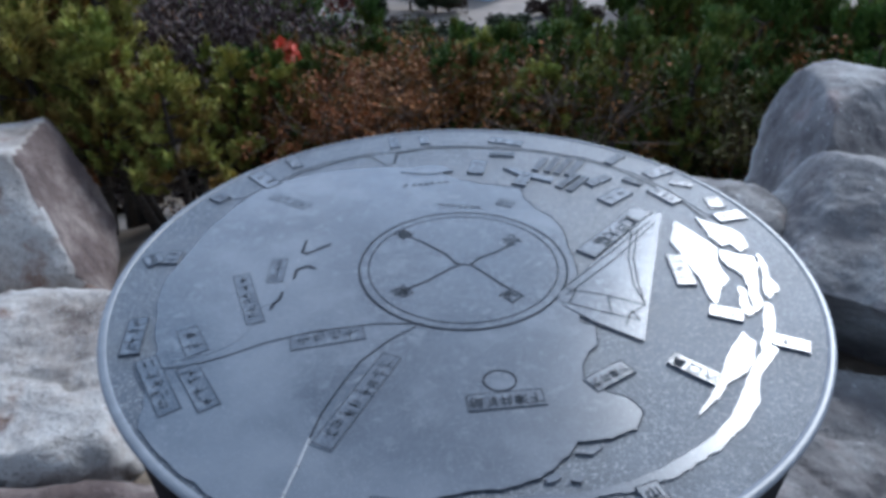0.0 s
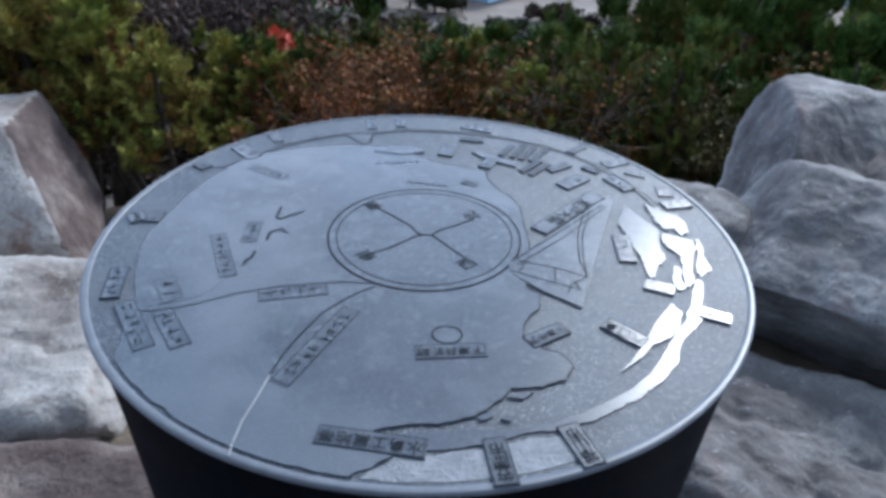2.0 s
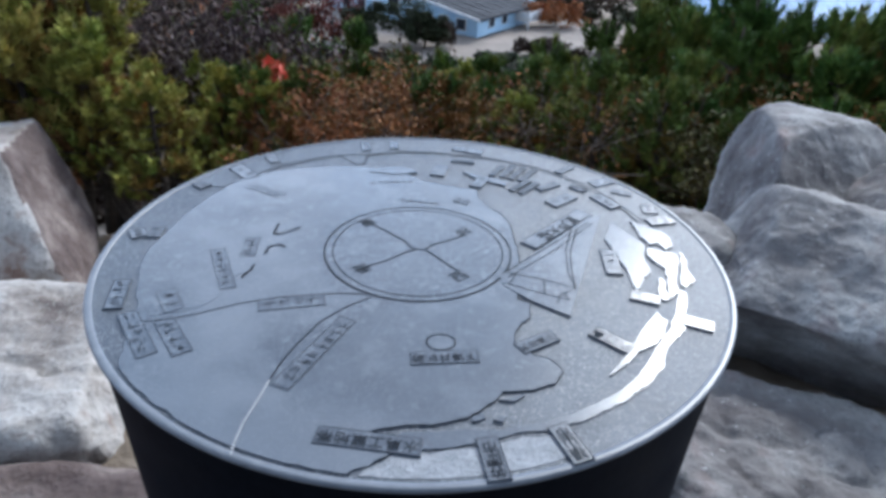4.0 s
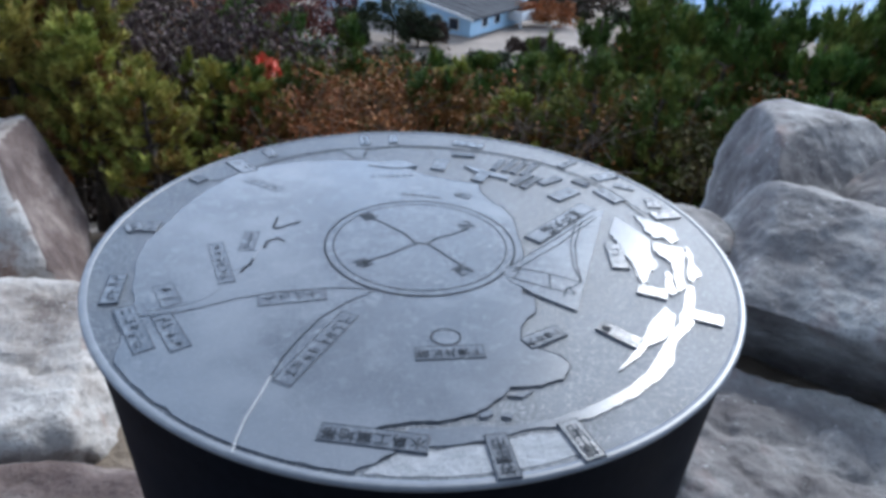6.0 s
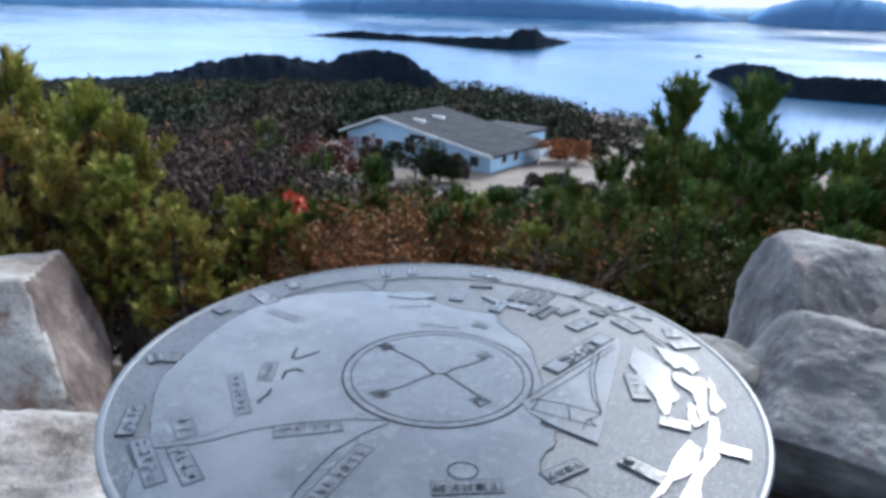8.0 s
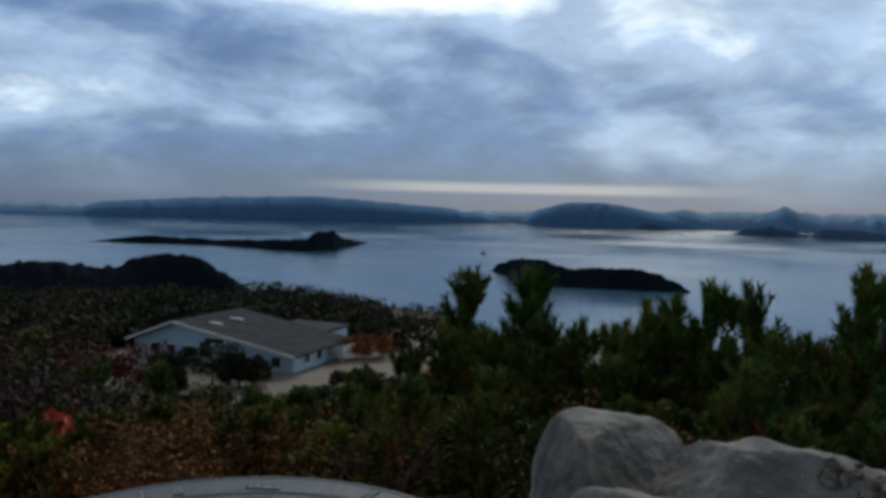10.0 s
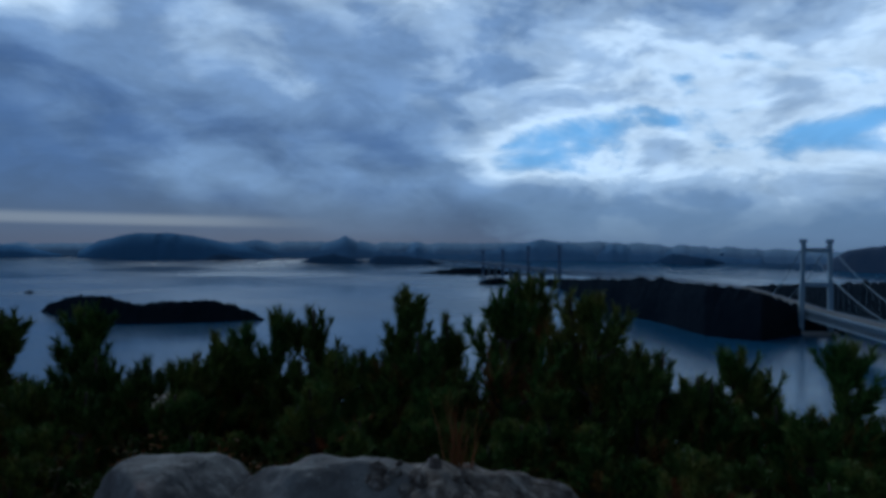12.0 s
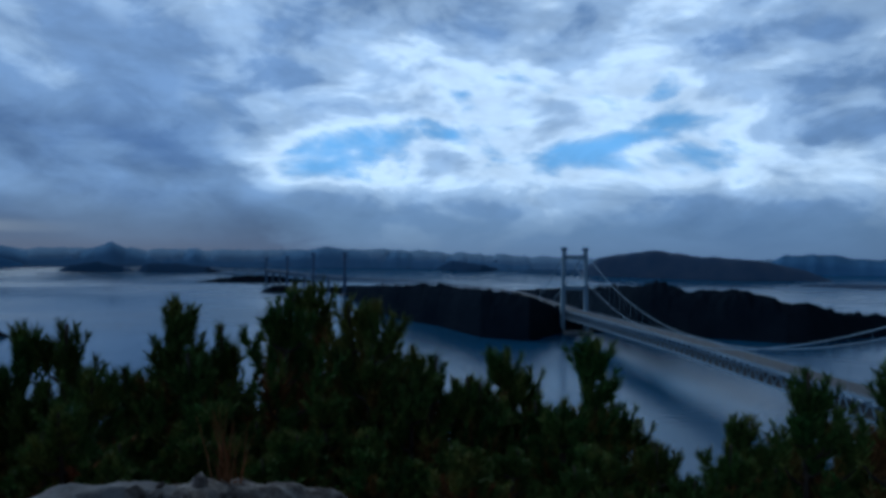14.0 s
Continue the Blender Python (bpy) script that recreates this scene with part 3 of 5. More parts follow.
def tri_mesh(name, v, f, mat):
    me = bpy.data.meshes.new(name)
    me.from_pydata(v.tolist(), [], f.tolist())
    me.materials.append(mat)
    return me


def woods(label, count, r0, r1, az0, az1, size, per, leaf, mat, seed, lift=0.6):
    """Shrubs and trees that cover the slope far off, as one object."""
    rng = np.random.default_rng(seed)
    cs, ss = [], []
    while len(cs) < count:
        r, az = math.exp(rng.uniform(math.log(r0), math.log(r1))), rng.uniform(az0, az1)
        if 73 < r < 112 and -16 < az < 10:
            continue
        if r < 16 and -12 < az < 12 and rng.random() < 0.3:
            continue
        p = polar(az, r)
        s = size * (0.6 + 0.8 * rng.random()) * min(max(r / r1, 0.25) * 1.6, 1)
        cs.append((p.x, p.y, ground_z(p.x, p.y) + s * lift))
        ss.append(s)
    v, f = leaf_cloud(rng, cs, ss, per, leaf)
    tagged(new("woodland", tri_mesh("woodland", v, f, mat)), label, "woodland", kind="stuff")


woods("dense green scrub on the slope", 900, 11, 66, -120, 60, 1.3, 130, 0.24, WOOD_GREEN, 1)
woods("brown leafless scrub on the slope", 700, 9, 66, -60, 60, 1.1, 110, 0.2, WOOD_BROWN, 2)
woods("green pine wood on the far slope", 1900, 60, 520, -60, 50, 3.2, 110, 0.75, WOOD_GREEN, 3)
woods("dark pine wood round the terrace", 1300, 108, 330, -12, 48, 4.2, 110, 0.9, WOOD_GREEN, 5)
woods("mixed brown thicket by the terrace", 420, 58, 120, 9, 50, 2.6, 120, 0.55, WOOD_BROWN, 6)
woods("green thicket below the terrace", 240, 40, 72, -22, 14, 2.2, 130, 0.4, WOOD_GREEN, 7, 0.3)
woods("autumn wood on the far slope", 550, 60, 420, -20, 50, 2.8, 100, 0.7, WOOD_BROWN, 4)


# ---- the orientation table ----
TOP = 0.8


def disc_slab(bm, r0, r1, z0, z1, n=128):
    """A ring slab; r0 = 0 gives a full disc."""
    rows = [(r1, z0), (r1, z1), (r0, z1)] if r0 else [(r1, z0), (r1, z1)]
    vs = [[bm.verts.new((r * math.cos(2 * math.pi * k / n), r * math.sin(2 * math.pi * k / n), z)) for k in range(n)] for r, z in rows]
    for a, b in zip(vs, vs[1:]):
        for k in range(n):
            bm.faces.new((a[k], a[(k + 1) % n], b[(k + 1) % n], b[k]))
    if not r0:
        bm.faces.new(vs[-1])
    return bm


def slab(bm, outline, z0, z1):
    """A raised flat plate with the given outline."""
    lo = [bm.verts.new((x, y, z0)) for x, y in outline]
    hi = [bm.verts.new((x, y, z1)) for x, y in outline]
    n = len(outline)
    f = bm.faces.new(hi)
    if f.calc_area() and f.normal.z < 0:
        f.normal_flip()
    for k in range(n):
        bm.faces.new((lo[k], lo[(k + 1) % n], hi[(k + 1) % n], hi[k]))
    bmesh.ops.recalc_face_normals(bm, faces=bm.faces)
    return bm


def jagged(outline, step=0.012, amount=0.005, seed=0):
    """A coast: the outline cut into short pieces that waver."""
    out = []
    n = len(outline)
    for i in range(n):
        a, b = Vector((*outline[i], 0)), Vector((*outline[(i + 1) % n], 0))
        m = max(int((b - a).length / step), 1)
        for k in range(m):
            p = a.lerp(b, k / m)
            side = Vector((a.y - b.y, b.x - a.x, 0)).normalized()
            p += side * amount * (noise.noise(Vector((p.x * 60, p.y * 60, seed))) + 0.6 * noise.noise(Vector((p.x * 190, p.y * 190, seed))))
            if p.length > 0.575:
                p = p.normalized() * 0.575
            out.append((p.x, p.y))
    return out


def line_bm(pts, w, z, bm=None):
    """A flat engraved or scratched line along points."""
    bm = bm or bmesh.new()
    for a, b in zip(pts, pts[1:]):
        a, b = Vector((*a, z)), Vector((*b, z))
        d = (b - a).normalized()
        s = Vector((-d.y, d.x, 0)) * w / 2
        d = d * w * 0.3
        bm.faces.new([bm.verts.new(q) for q in (a - d - s, b + d - s, b + d + s, a - d + s)])
    return bm


def arc(r, a0, a1, n=48):
    return [(r * math.cos(radians(a0 + (a1 - a0) * k / n)), r * math.sin(radians(a0 + (a1 - a0) * k / n))) for k in range(n + 1)]


def text_mesh(words, size):
    cu = bpy.data.curves.new("words", "FONT")
    cu.body, cu.size, cu.align_x, cu.align_y, cu.offset = words, size, "CENTER", "CENTER", size * 0.012
    cu.resolution_u, cu.space_line = 2, 0.85
    ob = new("words", cu)
    bpy.context.view_layer.update()
    me = bpy.data.meshes.new_from_object(ob.evaluated_get(bpy.context.evaluated_depsgraph_get()))
    bpy.data.objects.remove(ob)
    me.materials.clear()
    me.materials.append(INK)
    return me


def carved_bars(bm, ln, wd, z, rng):
    """Short carved strokes in place of writing too small to read."""
    count = max(int(ln / (wd * 0.72)), 2)
    for k in range(count):
        x0 = (k + 0.5) / count * ln * 0.86 - ln * 0.43
        for _ in range(5):
            px, py = x0 + rng.uniform(-0.2, 0.2) * wd, rng.uniform(-0.24, 0.24) * wd
            if rng.random() < 0.5:
                line_bm([(px - wd * 0.16, py), (px + wd * 0.16, py)], 0.0015, z, bm)
            else:
                line_bm([(px, py - wd * 0.18), (px, py + wd * 0.18)], 0.0015, z, bm)


def build_table():
    table = thing("orientation_table", "round grey granite orientation table with a carved relief map", "map table")
    body = bmesh.new()
    prof = [(0.553, -0.45), (0.566, 0.30), (0.580, 0.62), (0.590, 0.786), (0.5945, 0.7905), (0.5985, 0.791), (0.600, 0.7925), (0.600, 0.7955), (0.5985, 0.798)]
    n = 160
    rings = [[body.verts.new((r * math.cos(2 * math.pi * k / n), r * math.sin(2 * math.pi * k / n), z)) for k in range(n)] for r, z in prof[:5]]
    for a, b in zip(rings, rings[1:]):
        for k in range(n):
            body.faces.new((a[k], a[(k + 1) % n], b[(k + 1) % n], b[k]))
    part("pedestal", body, BLACK, table, "dark polished granite drum", True)
    edge = bmesh.new()
    rings = [[edge.verts.new((r * math.cos(2 * math.pi * k / n), r * math.sin(2 * math.pi * k / n), z)) for k in range(n)] for r, z in prof[4:] + [(0.5965, 0.7988), (0.5955, 0.799), (0.587, 0.799), (0.586, 0.797)]]
    for a, b in zip(rings, rings[1:]):
        for k in range(n):
            edge.faces.new((a[k], a[(k + 1) % n], b[(k + 1) % n], b[k]))
    part("rim", edge, RIM, table, "rounded polished rim", True)
    bed = bmesh.new()
    disc_slab(bed, 0, 0.5865, 0.78, 0.7978)
    part("map_bed", bed, HONED, table, "finely roughened sunken sea area")
    for ob in list(table.children):
        # the drum and its slab sit a finger's width off the compass centre
        ob.location, ob.scale = (0.004, 0.011, 0), (1.008, 1.008, 1)
    T = 0.8
    # the large land area: its bay to the right, its western shore, the rim at its foot
    coast = [(-0.04, 0.38), (0.014, 0.331), (0.078, 0.305), (0.139, 0.286), (0.146, 0.233), (0.163, 0.197), (0.189, 0.163), (0.201, 0.12), (0.202, 0.069), (0.204, 0.004), (0.201, -0.075), (0.182, -0.167), (0.204, -0.176), (0.197, -0.224), (0.175, -0.245), (0.163, -0.275),
             (0.162, -0.3), (0.191, -0.32), (0.221, -0.338), (0.229, -0.363), (0.213, -0.39), (0.178, -0.406), (0.133, -0.41), (0.117, -0.431), (0.1, -0.448), (0.077, -0.464), (0.046, -0.477), (0.008, -0.481), (-0.029, -0.484), (-0.062, -0.496), (-0.027, -0.534), (-0.058, -0.554), (-0.084, -0.568)]
    western = [(-0.444, -0.365), (-0.455, -0.305), (-0.461, -0.234), (-0.482, -0.172), (-0.506, -0.085), (-0.512, -0.018), (-0.497, 0.061), (-0.485, 0.134), (-0.459, 0.21), (-0.419, 0.295), (-0.366, 0.347), (-0.28, 0.385), (-0.201, 0.40), (-0.121, 0.40)]
    land = coast + arc(0.575, 262, 220, 14) + western
    part("land_relief", slab(bmesh.new(), jagged(land, 0.009, 0.004, seed=1), 0.79, T + 0.0006), POLISHED, table, "raised polished land")
    plateau = [(-0.437, -0.236), (-0.458, -0.211), (-0.478, -0.155), (-0.497, -0.085), (-0.503, -0.018), (-0.489, 0.057), (-0.472, 0.132), (-0.425, 0.246), (-0.368, 0.29), (-0.303, 0.26), (-0.266, 0.139), (-0.282, 0.056), (-0.308, -0.096), (-0.338, -0.115), (-0.336, -0.163), (-0.349, -0.19), (-0.37, -0.211), (-0.392, -0.222)]
    part("land_relief", slab(bmesh.new(), jagged(plateau, 0.012, 0.003, seed=2), 0.79, T + 0.0011), POLISHED, table)
    inner = [(0.491, -0.127), (0.457, -0.202), (0.435, -0.249), (0.406, -0.285), (0.374, -0.333), (0.342, -0.374), (0.309, -0.406), (0.271, -0.43), (0.234, -0.453), (0.184, -0.473), (0.122, -0.488), (0.046, -0.490), (-0.014, -0.495), (-0.049, -0.519)]
    outer = [(0.499, -0.135), (0.491, -0.169), (0.47, -0.21), (0.461, -0.245), (0.432, -0.278), (0.412, -0.299), (0.393, -0.346), (0.359, -0.389), (0.34, -0.403), (0.312, -0.426), (0.266, -0.454), (0.235, -0.471), (0.198, -0.486), (0.144, -0.493), (0.09, -0.513), (0.038, -0.524), (-0.02, -0.529)]
    part("land_relief", slab(bmesh.new(), jagged(inner + outer[::-1], 0.007, 0.003, seed=4), 0.79, T + 0.0003), POLISHED, table)
    for i, o in enumerate(([(0.426, -0.2), (0.434, -0.226), (0.42, -0.264), (0.396, -0.29), (0.363, -0.31), (0.338, -0.341), (0.3, -0.371), (0.319, -0.348), (0.35, -0.308), (0.367, -0.28), (0.39, -0.243)],
                           [(0.422, 0.141), (0.45, 0.081), (0.47, 0.038), (0.455, -0.009), (0.453, -0.035), (0.455, -0.064), (0.434, -0.084), (0.417, -0.121), (0.408, -0.13), (0.406, -0.103), (0.407, -0.066), (0.403, -0.028), (0.398, 0.026), (0.392, 0.06)],
                           [(0.467, 0.148), (0.491, 0.125), (0.52, 0.1), (0.532, 0.073), (0.527, 0.036), (0.508, 0.022), (0.499, 0.05), (0.48, 0.042), (0.472, 0.075)],
                           [(0.471, 0.031), (0.5, 0.013), (0.524, 0.004), (0.52, -0.023), (0.497, -0.081), (0.482, -0.141), (0.464, -0.155), (0.476, -0.1), (0.485, -0.053), (0.472, -0.025), (0.463, -0.005)])):
        part("island_relief", slab(bmesh.new(), jagged(o, 0.007, 0.003, 10 + i), 0.79, T + 0.0012 + 0.0002 * i), POLISHED, table)
    for i, o in enumerate(([(0.535, 0.015), (0.538, -0.014), (0.525, -0.061), (0.528, -0.095), (0.502, -0.117), (0.501, -0.096), (0.518, -0.052)],
                           [(0.464, -0.083), (0.473, -0.095), (0.461, -0.133), (0.461, -0.157), (0.447, -0.162), (0.447, -0.137)],
                           [(0.125, -0.429), (0.152, -0.42), (0.164, -0.417), (0.147, -0.432)], [(0.081, -0.466), (0.101, -0.457), (0.102, -0.467), (0.085, -0.473)],
                           [(0.112, -0.469), (0.13, -0.464), (0.126, -0.473)], [(0.114, 0.384), (0.134, 0.379), (0.22, 0.323), (0.211, 0.31), (0.146, 0.348)],
                           [(-0.115, 0.372), (-0.07, 0.402), (-0.03, 0.405), (0.0, 0.375), (-0.05, 0.36)])):
        part("island_relief", slab(bmesh.new(), jagged(o, 0.008, 0.003, 20 + i), 0.79, T + 0.0011 + 0.0002 * i), POLISHED, table)
    low = [(-0.03, -0.537), (0.02, -0.531), (0.09, -0.520), (0.15, -0.500), (0.2, -0.495), (0.235, -0.515)] + arc(0.575, 293, 263, 10)
    part("rough_relief", slab(bmesh.new(), jagged(low, seed=5), 0.79, T - 0.0012), ROUGH, table, "coarsely hammered land")
    # bridge picture on a raised sail-shaped panel
    part("bridge_panel", slab(bmesh.new(), [(0.158, -0.091), (0.163, -0.123), (0.205, -0.169), (0.269, -0.217), (0.407, 0.169), (0.378, 0.158)], 0.79, T + 0.0018), POLISHED, table)
    for pts in ([(0.164, -0.084), (0.262, 0.017), (0.375, 0.136)], [(0.173, -0.096), (0.277, 0.008), (0.382, 0.129)], [(0.175, -0.08), (0.234, -0.099), (0.295, -0.129)], [(0.165, -0.116), (0.218, -0.142), (0.276, -0.168)],
                [(0.19, -0.083), (0.174, -0.117)], [(0.24, -0.102), (0.235, -0.147)], [(0.332, 0.11), (0.301, 0.009), (0.29, -0.075), (0.295, -0.129)], [(0.344, 0.11), (0.31, 0.009), (0.298, -0.071), (0.296, -0.122)], [(0.295, -0.129), (0.263, -0.152), (0.252, -0.178)], [(0.269, -0.144), (0.276, -0.168)]):
        part("engraved_bridge_line", line_bm(pts, 0.0024, T + 0.0022), INK, table)
    # compass
    comp = bmesh.new()
    disc_slab(comp, 0, 0.183, 0.79, T + 0.0012)
    comp = part("compass_disc", comp, POLISHED, table)
    cl = bmesh.new()
    line_bm(arc(0.183, 0, 360, 96), 0.0034, T + 0.0017, cl)
    line_bm(arc(0.167, 0, 360, 96), 0.0022, T + 0.0017, cl)
    ring = part("compass_ring", cl, INK, table)
    comp.location = ring.location = (0.005, 0.003, 0)
    arms = bmesh.new()
    for pts in ([(-0.092, 0.102), (-0.065, 0.078), (-0.024, 0.036), (-0.007, 0.005), (0.02, 0.0)], [(-0.09, -0.066), (-0.059, -0.047), (-0.018, -0.01), (-0.002, -0.001)], [(0.021, 0.004), (0.036, 0.022), (0.064, 0.038), (0.1, 0.064)], [(0.02, 0.0), (0.046, -0.033), (0.067, -0.061), (0.078, -0.073)]):
        line_bm(pts, 0.0042, T + 0.0017, arms)
    part("compass_cross", arms, INK, table)
    # roads, inlets and scratched lines
    for pts in ([(-0.067, -0.161), (-0.14, -0.159), (-0.234, -0.174), (-0.304, -0.197), (-0.361, -0.227), (-0.402, -0.244), (-0.444, -0.251)], [(-0.077, -0.168), (-0.117, -0.199), (-0.158, -0.246), (-0.185, -0.303), (-0.203, -0.349), (-0.213, -0.392)],
                [(0.043 + 0.0235 * math.cos(k * 0.2618), -0.294 + 0.021 * math.sin(k * 0.2618)) for k in range(25)]):
        part("engraved_road", line_bm(pts, 0.0022, T + 0.0016), INK, table)
    for pts in ([(-0.284, 0.095), (-0.287, 0.054), (-0.277, 0.05), (-0.238, 0.081)], [(-0.289, -0.028), (-0.288, -0.002), (-0.269, 0.01), (-0.256, -0.0)], [(-0.314, -0.114), (-0.311, -0.099), (-0.304, -0.088), (-0.302, -0.069)]):
        part("engraved_inlet", line_bm(pts, 0.0045, T + 0.0018), INK, table)
    part("scratched_line", line_bm([(-0.213, -0.392), (-0.222, -0.437), (-0.232, -0.479), (-0.236, -0.518), (-0.236, -0.538)], 0.0032, T + 0.0016), PALE_LINE, table)
    shore = bmesh.new()
    bay = jagged(coast[1:-1], 0.009, 0.004, seed=1)
    line_bm(bay[:-int((Vector(coast[-2]) - Vector(coast[1])).length / 0.009)], 0.0016, T + 0.0010, shore)
    part("shore_groove", shore, INK, table)
    for pts in ([(-0.485, 0.134), (-0.437, 0.268), (-0.334, 0.389), (-0.261, 0.437), (-0.192, 0.469), (-0.149, 0.415), (-0.13, 0.426), (-0.127, 0.477), (-0.044, 0.504), (0.056, 0.501), (0.14, 0.485), (0.21, 0.466), (0.289, 0.428), (0.339, 0.392), (0.39, 0.339), (0.444, 0.256), (0.475, 0.178), (0.496, 0.111)],):
        part("outer_groove", line_bm(pts, 0.0042, T - 0.0016), INK, table)
    part("outer_land", slab(bmesh.new(), arc(0.574, 152, 18, 60) + [(0.505, 0.14), (0.484, 0.185), (0.452, 0.262), (0.398, 0.346), (0.345, 0.4), (0.293, 0.437), (0.212, 0.475), (0.14, 0.494), (0.056, 0.51), (-0.044, 0.513), (-0.125, 0.487), (-0.195, 0.478), (-0.266, 0.446), (-0.34, 0.398), (-0.445, 0.272)], 0.79, T - 0.0010), HONED, table, "far coast along the rim")
    # name plates: centre, length, width, turn, and what is carved into them
    named = [(0.048, -0.333, 0.110, 0.033, 185, "下津井城跡"), (-0.06, -0.512, 0.148, 0.034, 171, "水島工業地帯"), (0.106, -0.541, 0.077, 0.033, -81, "笠\n岡\n市"), (0.214, -0.512, 0.074, 0.033, -69, "福\n山\n市"),
             (0.200, -0.290, 0.075, 0.032, 212, "下津井港"), (0.326, -0.281, 0.074, 0.031, 137, "六口島"), (0.301, 0.106, 0.215, 0.040, 227, "瀬戸大橋")]
    near = [(0.418, -0.153, 0.053, 0.033, 158), (0.488, -0.230, 0.055, 0.031, 155), (0.384, -0.029, 0.095, 0.033, -94), (-0.154, -0.321, 0.198, 0.033, -116), (-0.213, -0.190, 0.116, 0.036, 12), (-0.357, -0.082, 0.149, 0.031, -69),
            (-0.322, -0.002, 0.076, 0.031, -88), (-0.42, -0.19, 0.071, 0.036, -61), (-0.444, -0.284, 0.134, 0.034, -58), (-0.385, -0.29, 0.106, 0.034, -57), (-0.514, -0.173, 0.091, 0.031, -81), (0.102, 0.222, 0.035, 0.022, -29), (-0.34, 0.251, 0.097, 0.027, -31)]
    far = [(0.057, 0.392, 0.064, 0.036, -104), (0.199, 0.4, 0.069, 0.016, 62), (0.227, 0.397, 0.08, 0.016, 62), (0.248, 0.386, 0.082, 0.016, 59), (0.272, 0.377, 0.082, 0.017, 57), (0.247, 0.317, 0.079, 0.017, 50), (0.265, 0.302, 0.078, 0.016, 52),
           (0.151, 0.328, 0.059, 0.03, -116), (0.332, 0.242, 0.075, 0.037, 40), (0.312, 0.314, 0.062, 0.024, 36), (0.434, 0.24, 0.072, 0.033, -60), (0.117, 0.455, 0.058, 0.017, -7), (0.384, 0.307, 0.042, 0.019, -42)]
    along_rim = [(0.448, 0.345, 0.062, 0.034, 29), (0.483, 0.290, 0.047, 0.022, -25), (0.525, 0.205, 0.042, 0.032, 88), (0.535, 0.15, 0.06, 0.035, 13), (0.371, 0.416, 0.059, 0.021, 45), (0.134, 0.526, 0.082, 0.029, -20), (-0.135, 0.535, 0.06, 0.024, -81),
                 (-0.062, 0.548, 0.05, 0.024, -85), (-0.359, 0.435, 0.05, 0.025, -60), (-0.41, 0.352, 0.08, 0.04, -50), (-0.49, 0.275, 0.034, 0.03, -38), (-0.553, 0.044, 0.036, 0.032, -58), (-0.52, 0.048, 0.04, 0.028, -93)]
    rng = random.Random(5)
    for cx, cy, ln, wd, turn, *words in named + near + far + along_rim:
        words = words[0] if words else ""
        at = Matrix.Translation((cx, cy, T - (0.0004 if cx < -0.1 else 0))) @ pose(0, 0, 0, 0, 0, turn)
        plate = part("name_plate", box_bm((ln, wd, 0.008), (0, 0, -0.0021), 0.0006), POLISHED, table)
        plate.matrix_local = at
        marks = bmesh.new()
        for a, b in (((-ln, -wd), (ln, -wd)), ((ln, -wd), (ln, wd)), ((ln, wd), (-ln, wd)), ((-ln, wd), (-ln, -wd))):
            line_bm([(a[0] * 0.48, a[1] * 0.45), (b[0] * 0.48, b[1] * 0.45)], 0.0010, 0.0024, marks)
        if not words:
            carved_bars(marks, ln, wd, 0.0024, rng)
        part("engraved_frame", marks, INK, plate)
        if words:
            upright = "\n" in words
            count = len(words.replace("\n", ""))
            w = part("engraved_inscription", text_mesh(words, min(wd * 0.82, ln / count * 0.95)), INK, plate)
            w.matrix_local = pose(0, 0, 0.0024, 0, 0, -90 if upright else 0)
    # two faint carved captions with no plate
    for cx, cy, ln, wd, turn in ((-0.058, 0.316, 0.12, 0.021, 9), (0.009, 0.213, 0.107, 0.021, -11)):
        marks = bmesh.new()
        carved_bars(marks, ln, wd, 0, rng)
        part("carved_caption", marks, INK, table).matrix_local = Matrix.Translation((cx, cy, T + 0.0012)) @ pose(0, 0, 0, 0, 0, turn)
    for words, x, y in (("北", 0.101, 0.080), ("南", -0.103, -0.078), ("東", -0.104, 0.112), ("西", 0.083, -0.096)):
        w = part("compass_letter", text_mesh(words, 0.036), INK, table)
        w.matrix_local = pose(x, y, T + 0.0017, 0, 0, math.degrees(math.atan2(y, x)) - 90 + 180)
    return table


build_table()


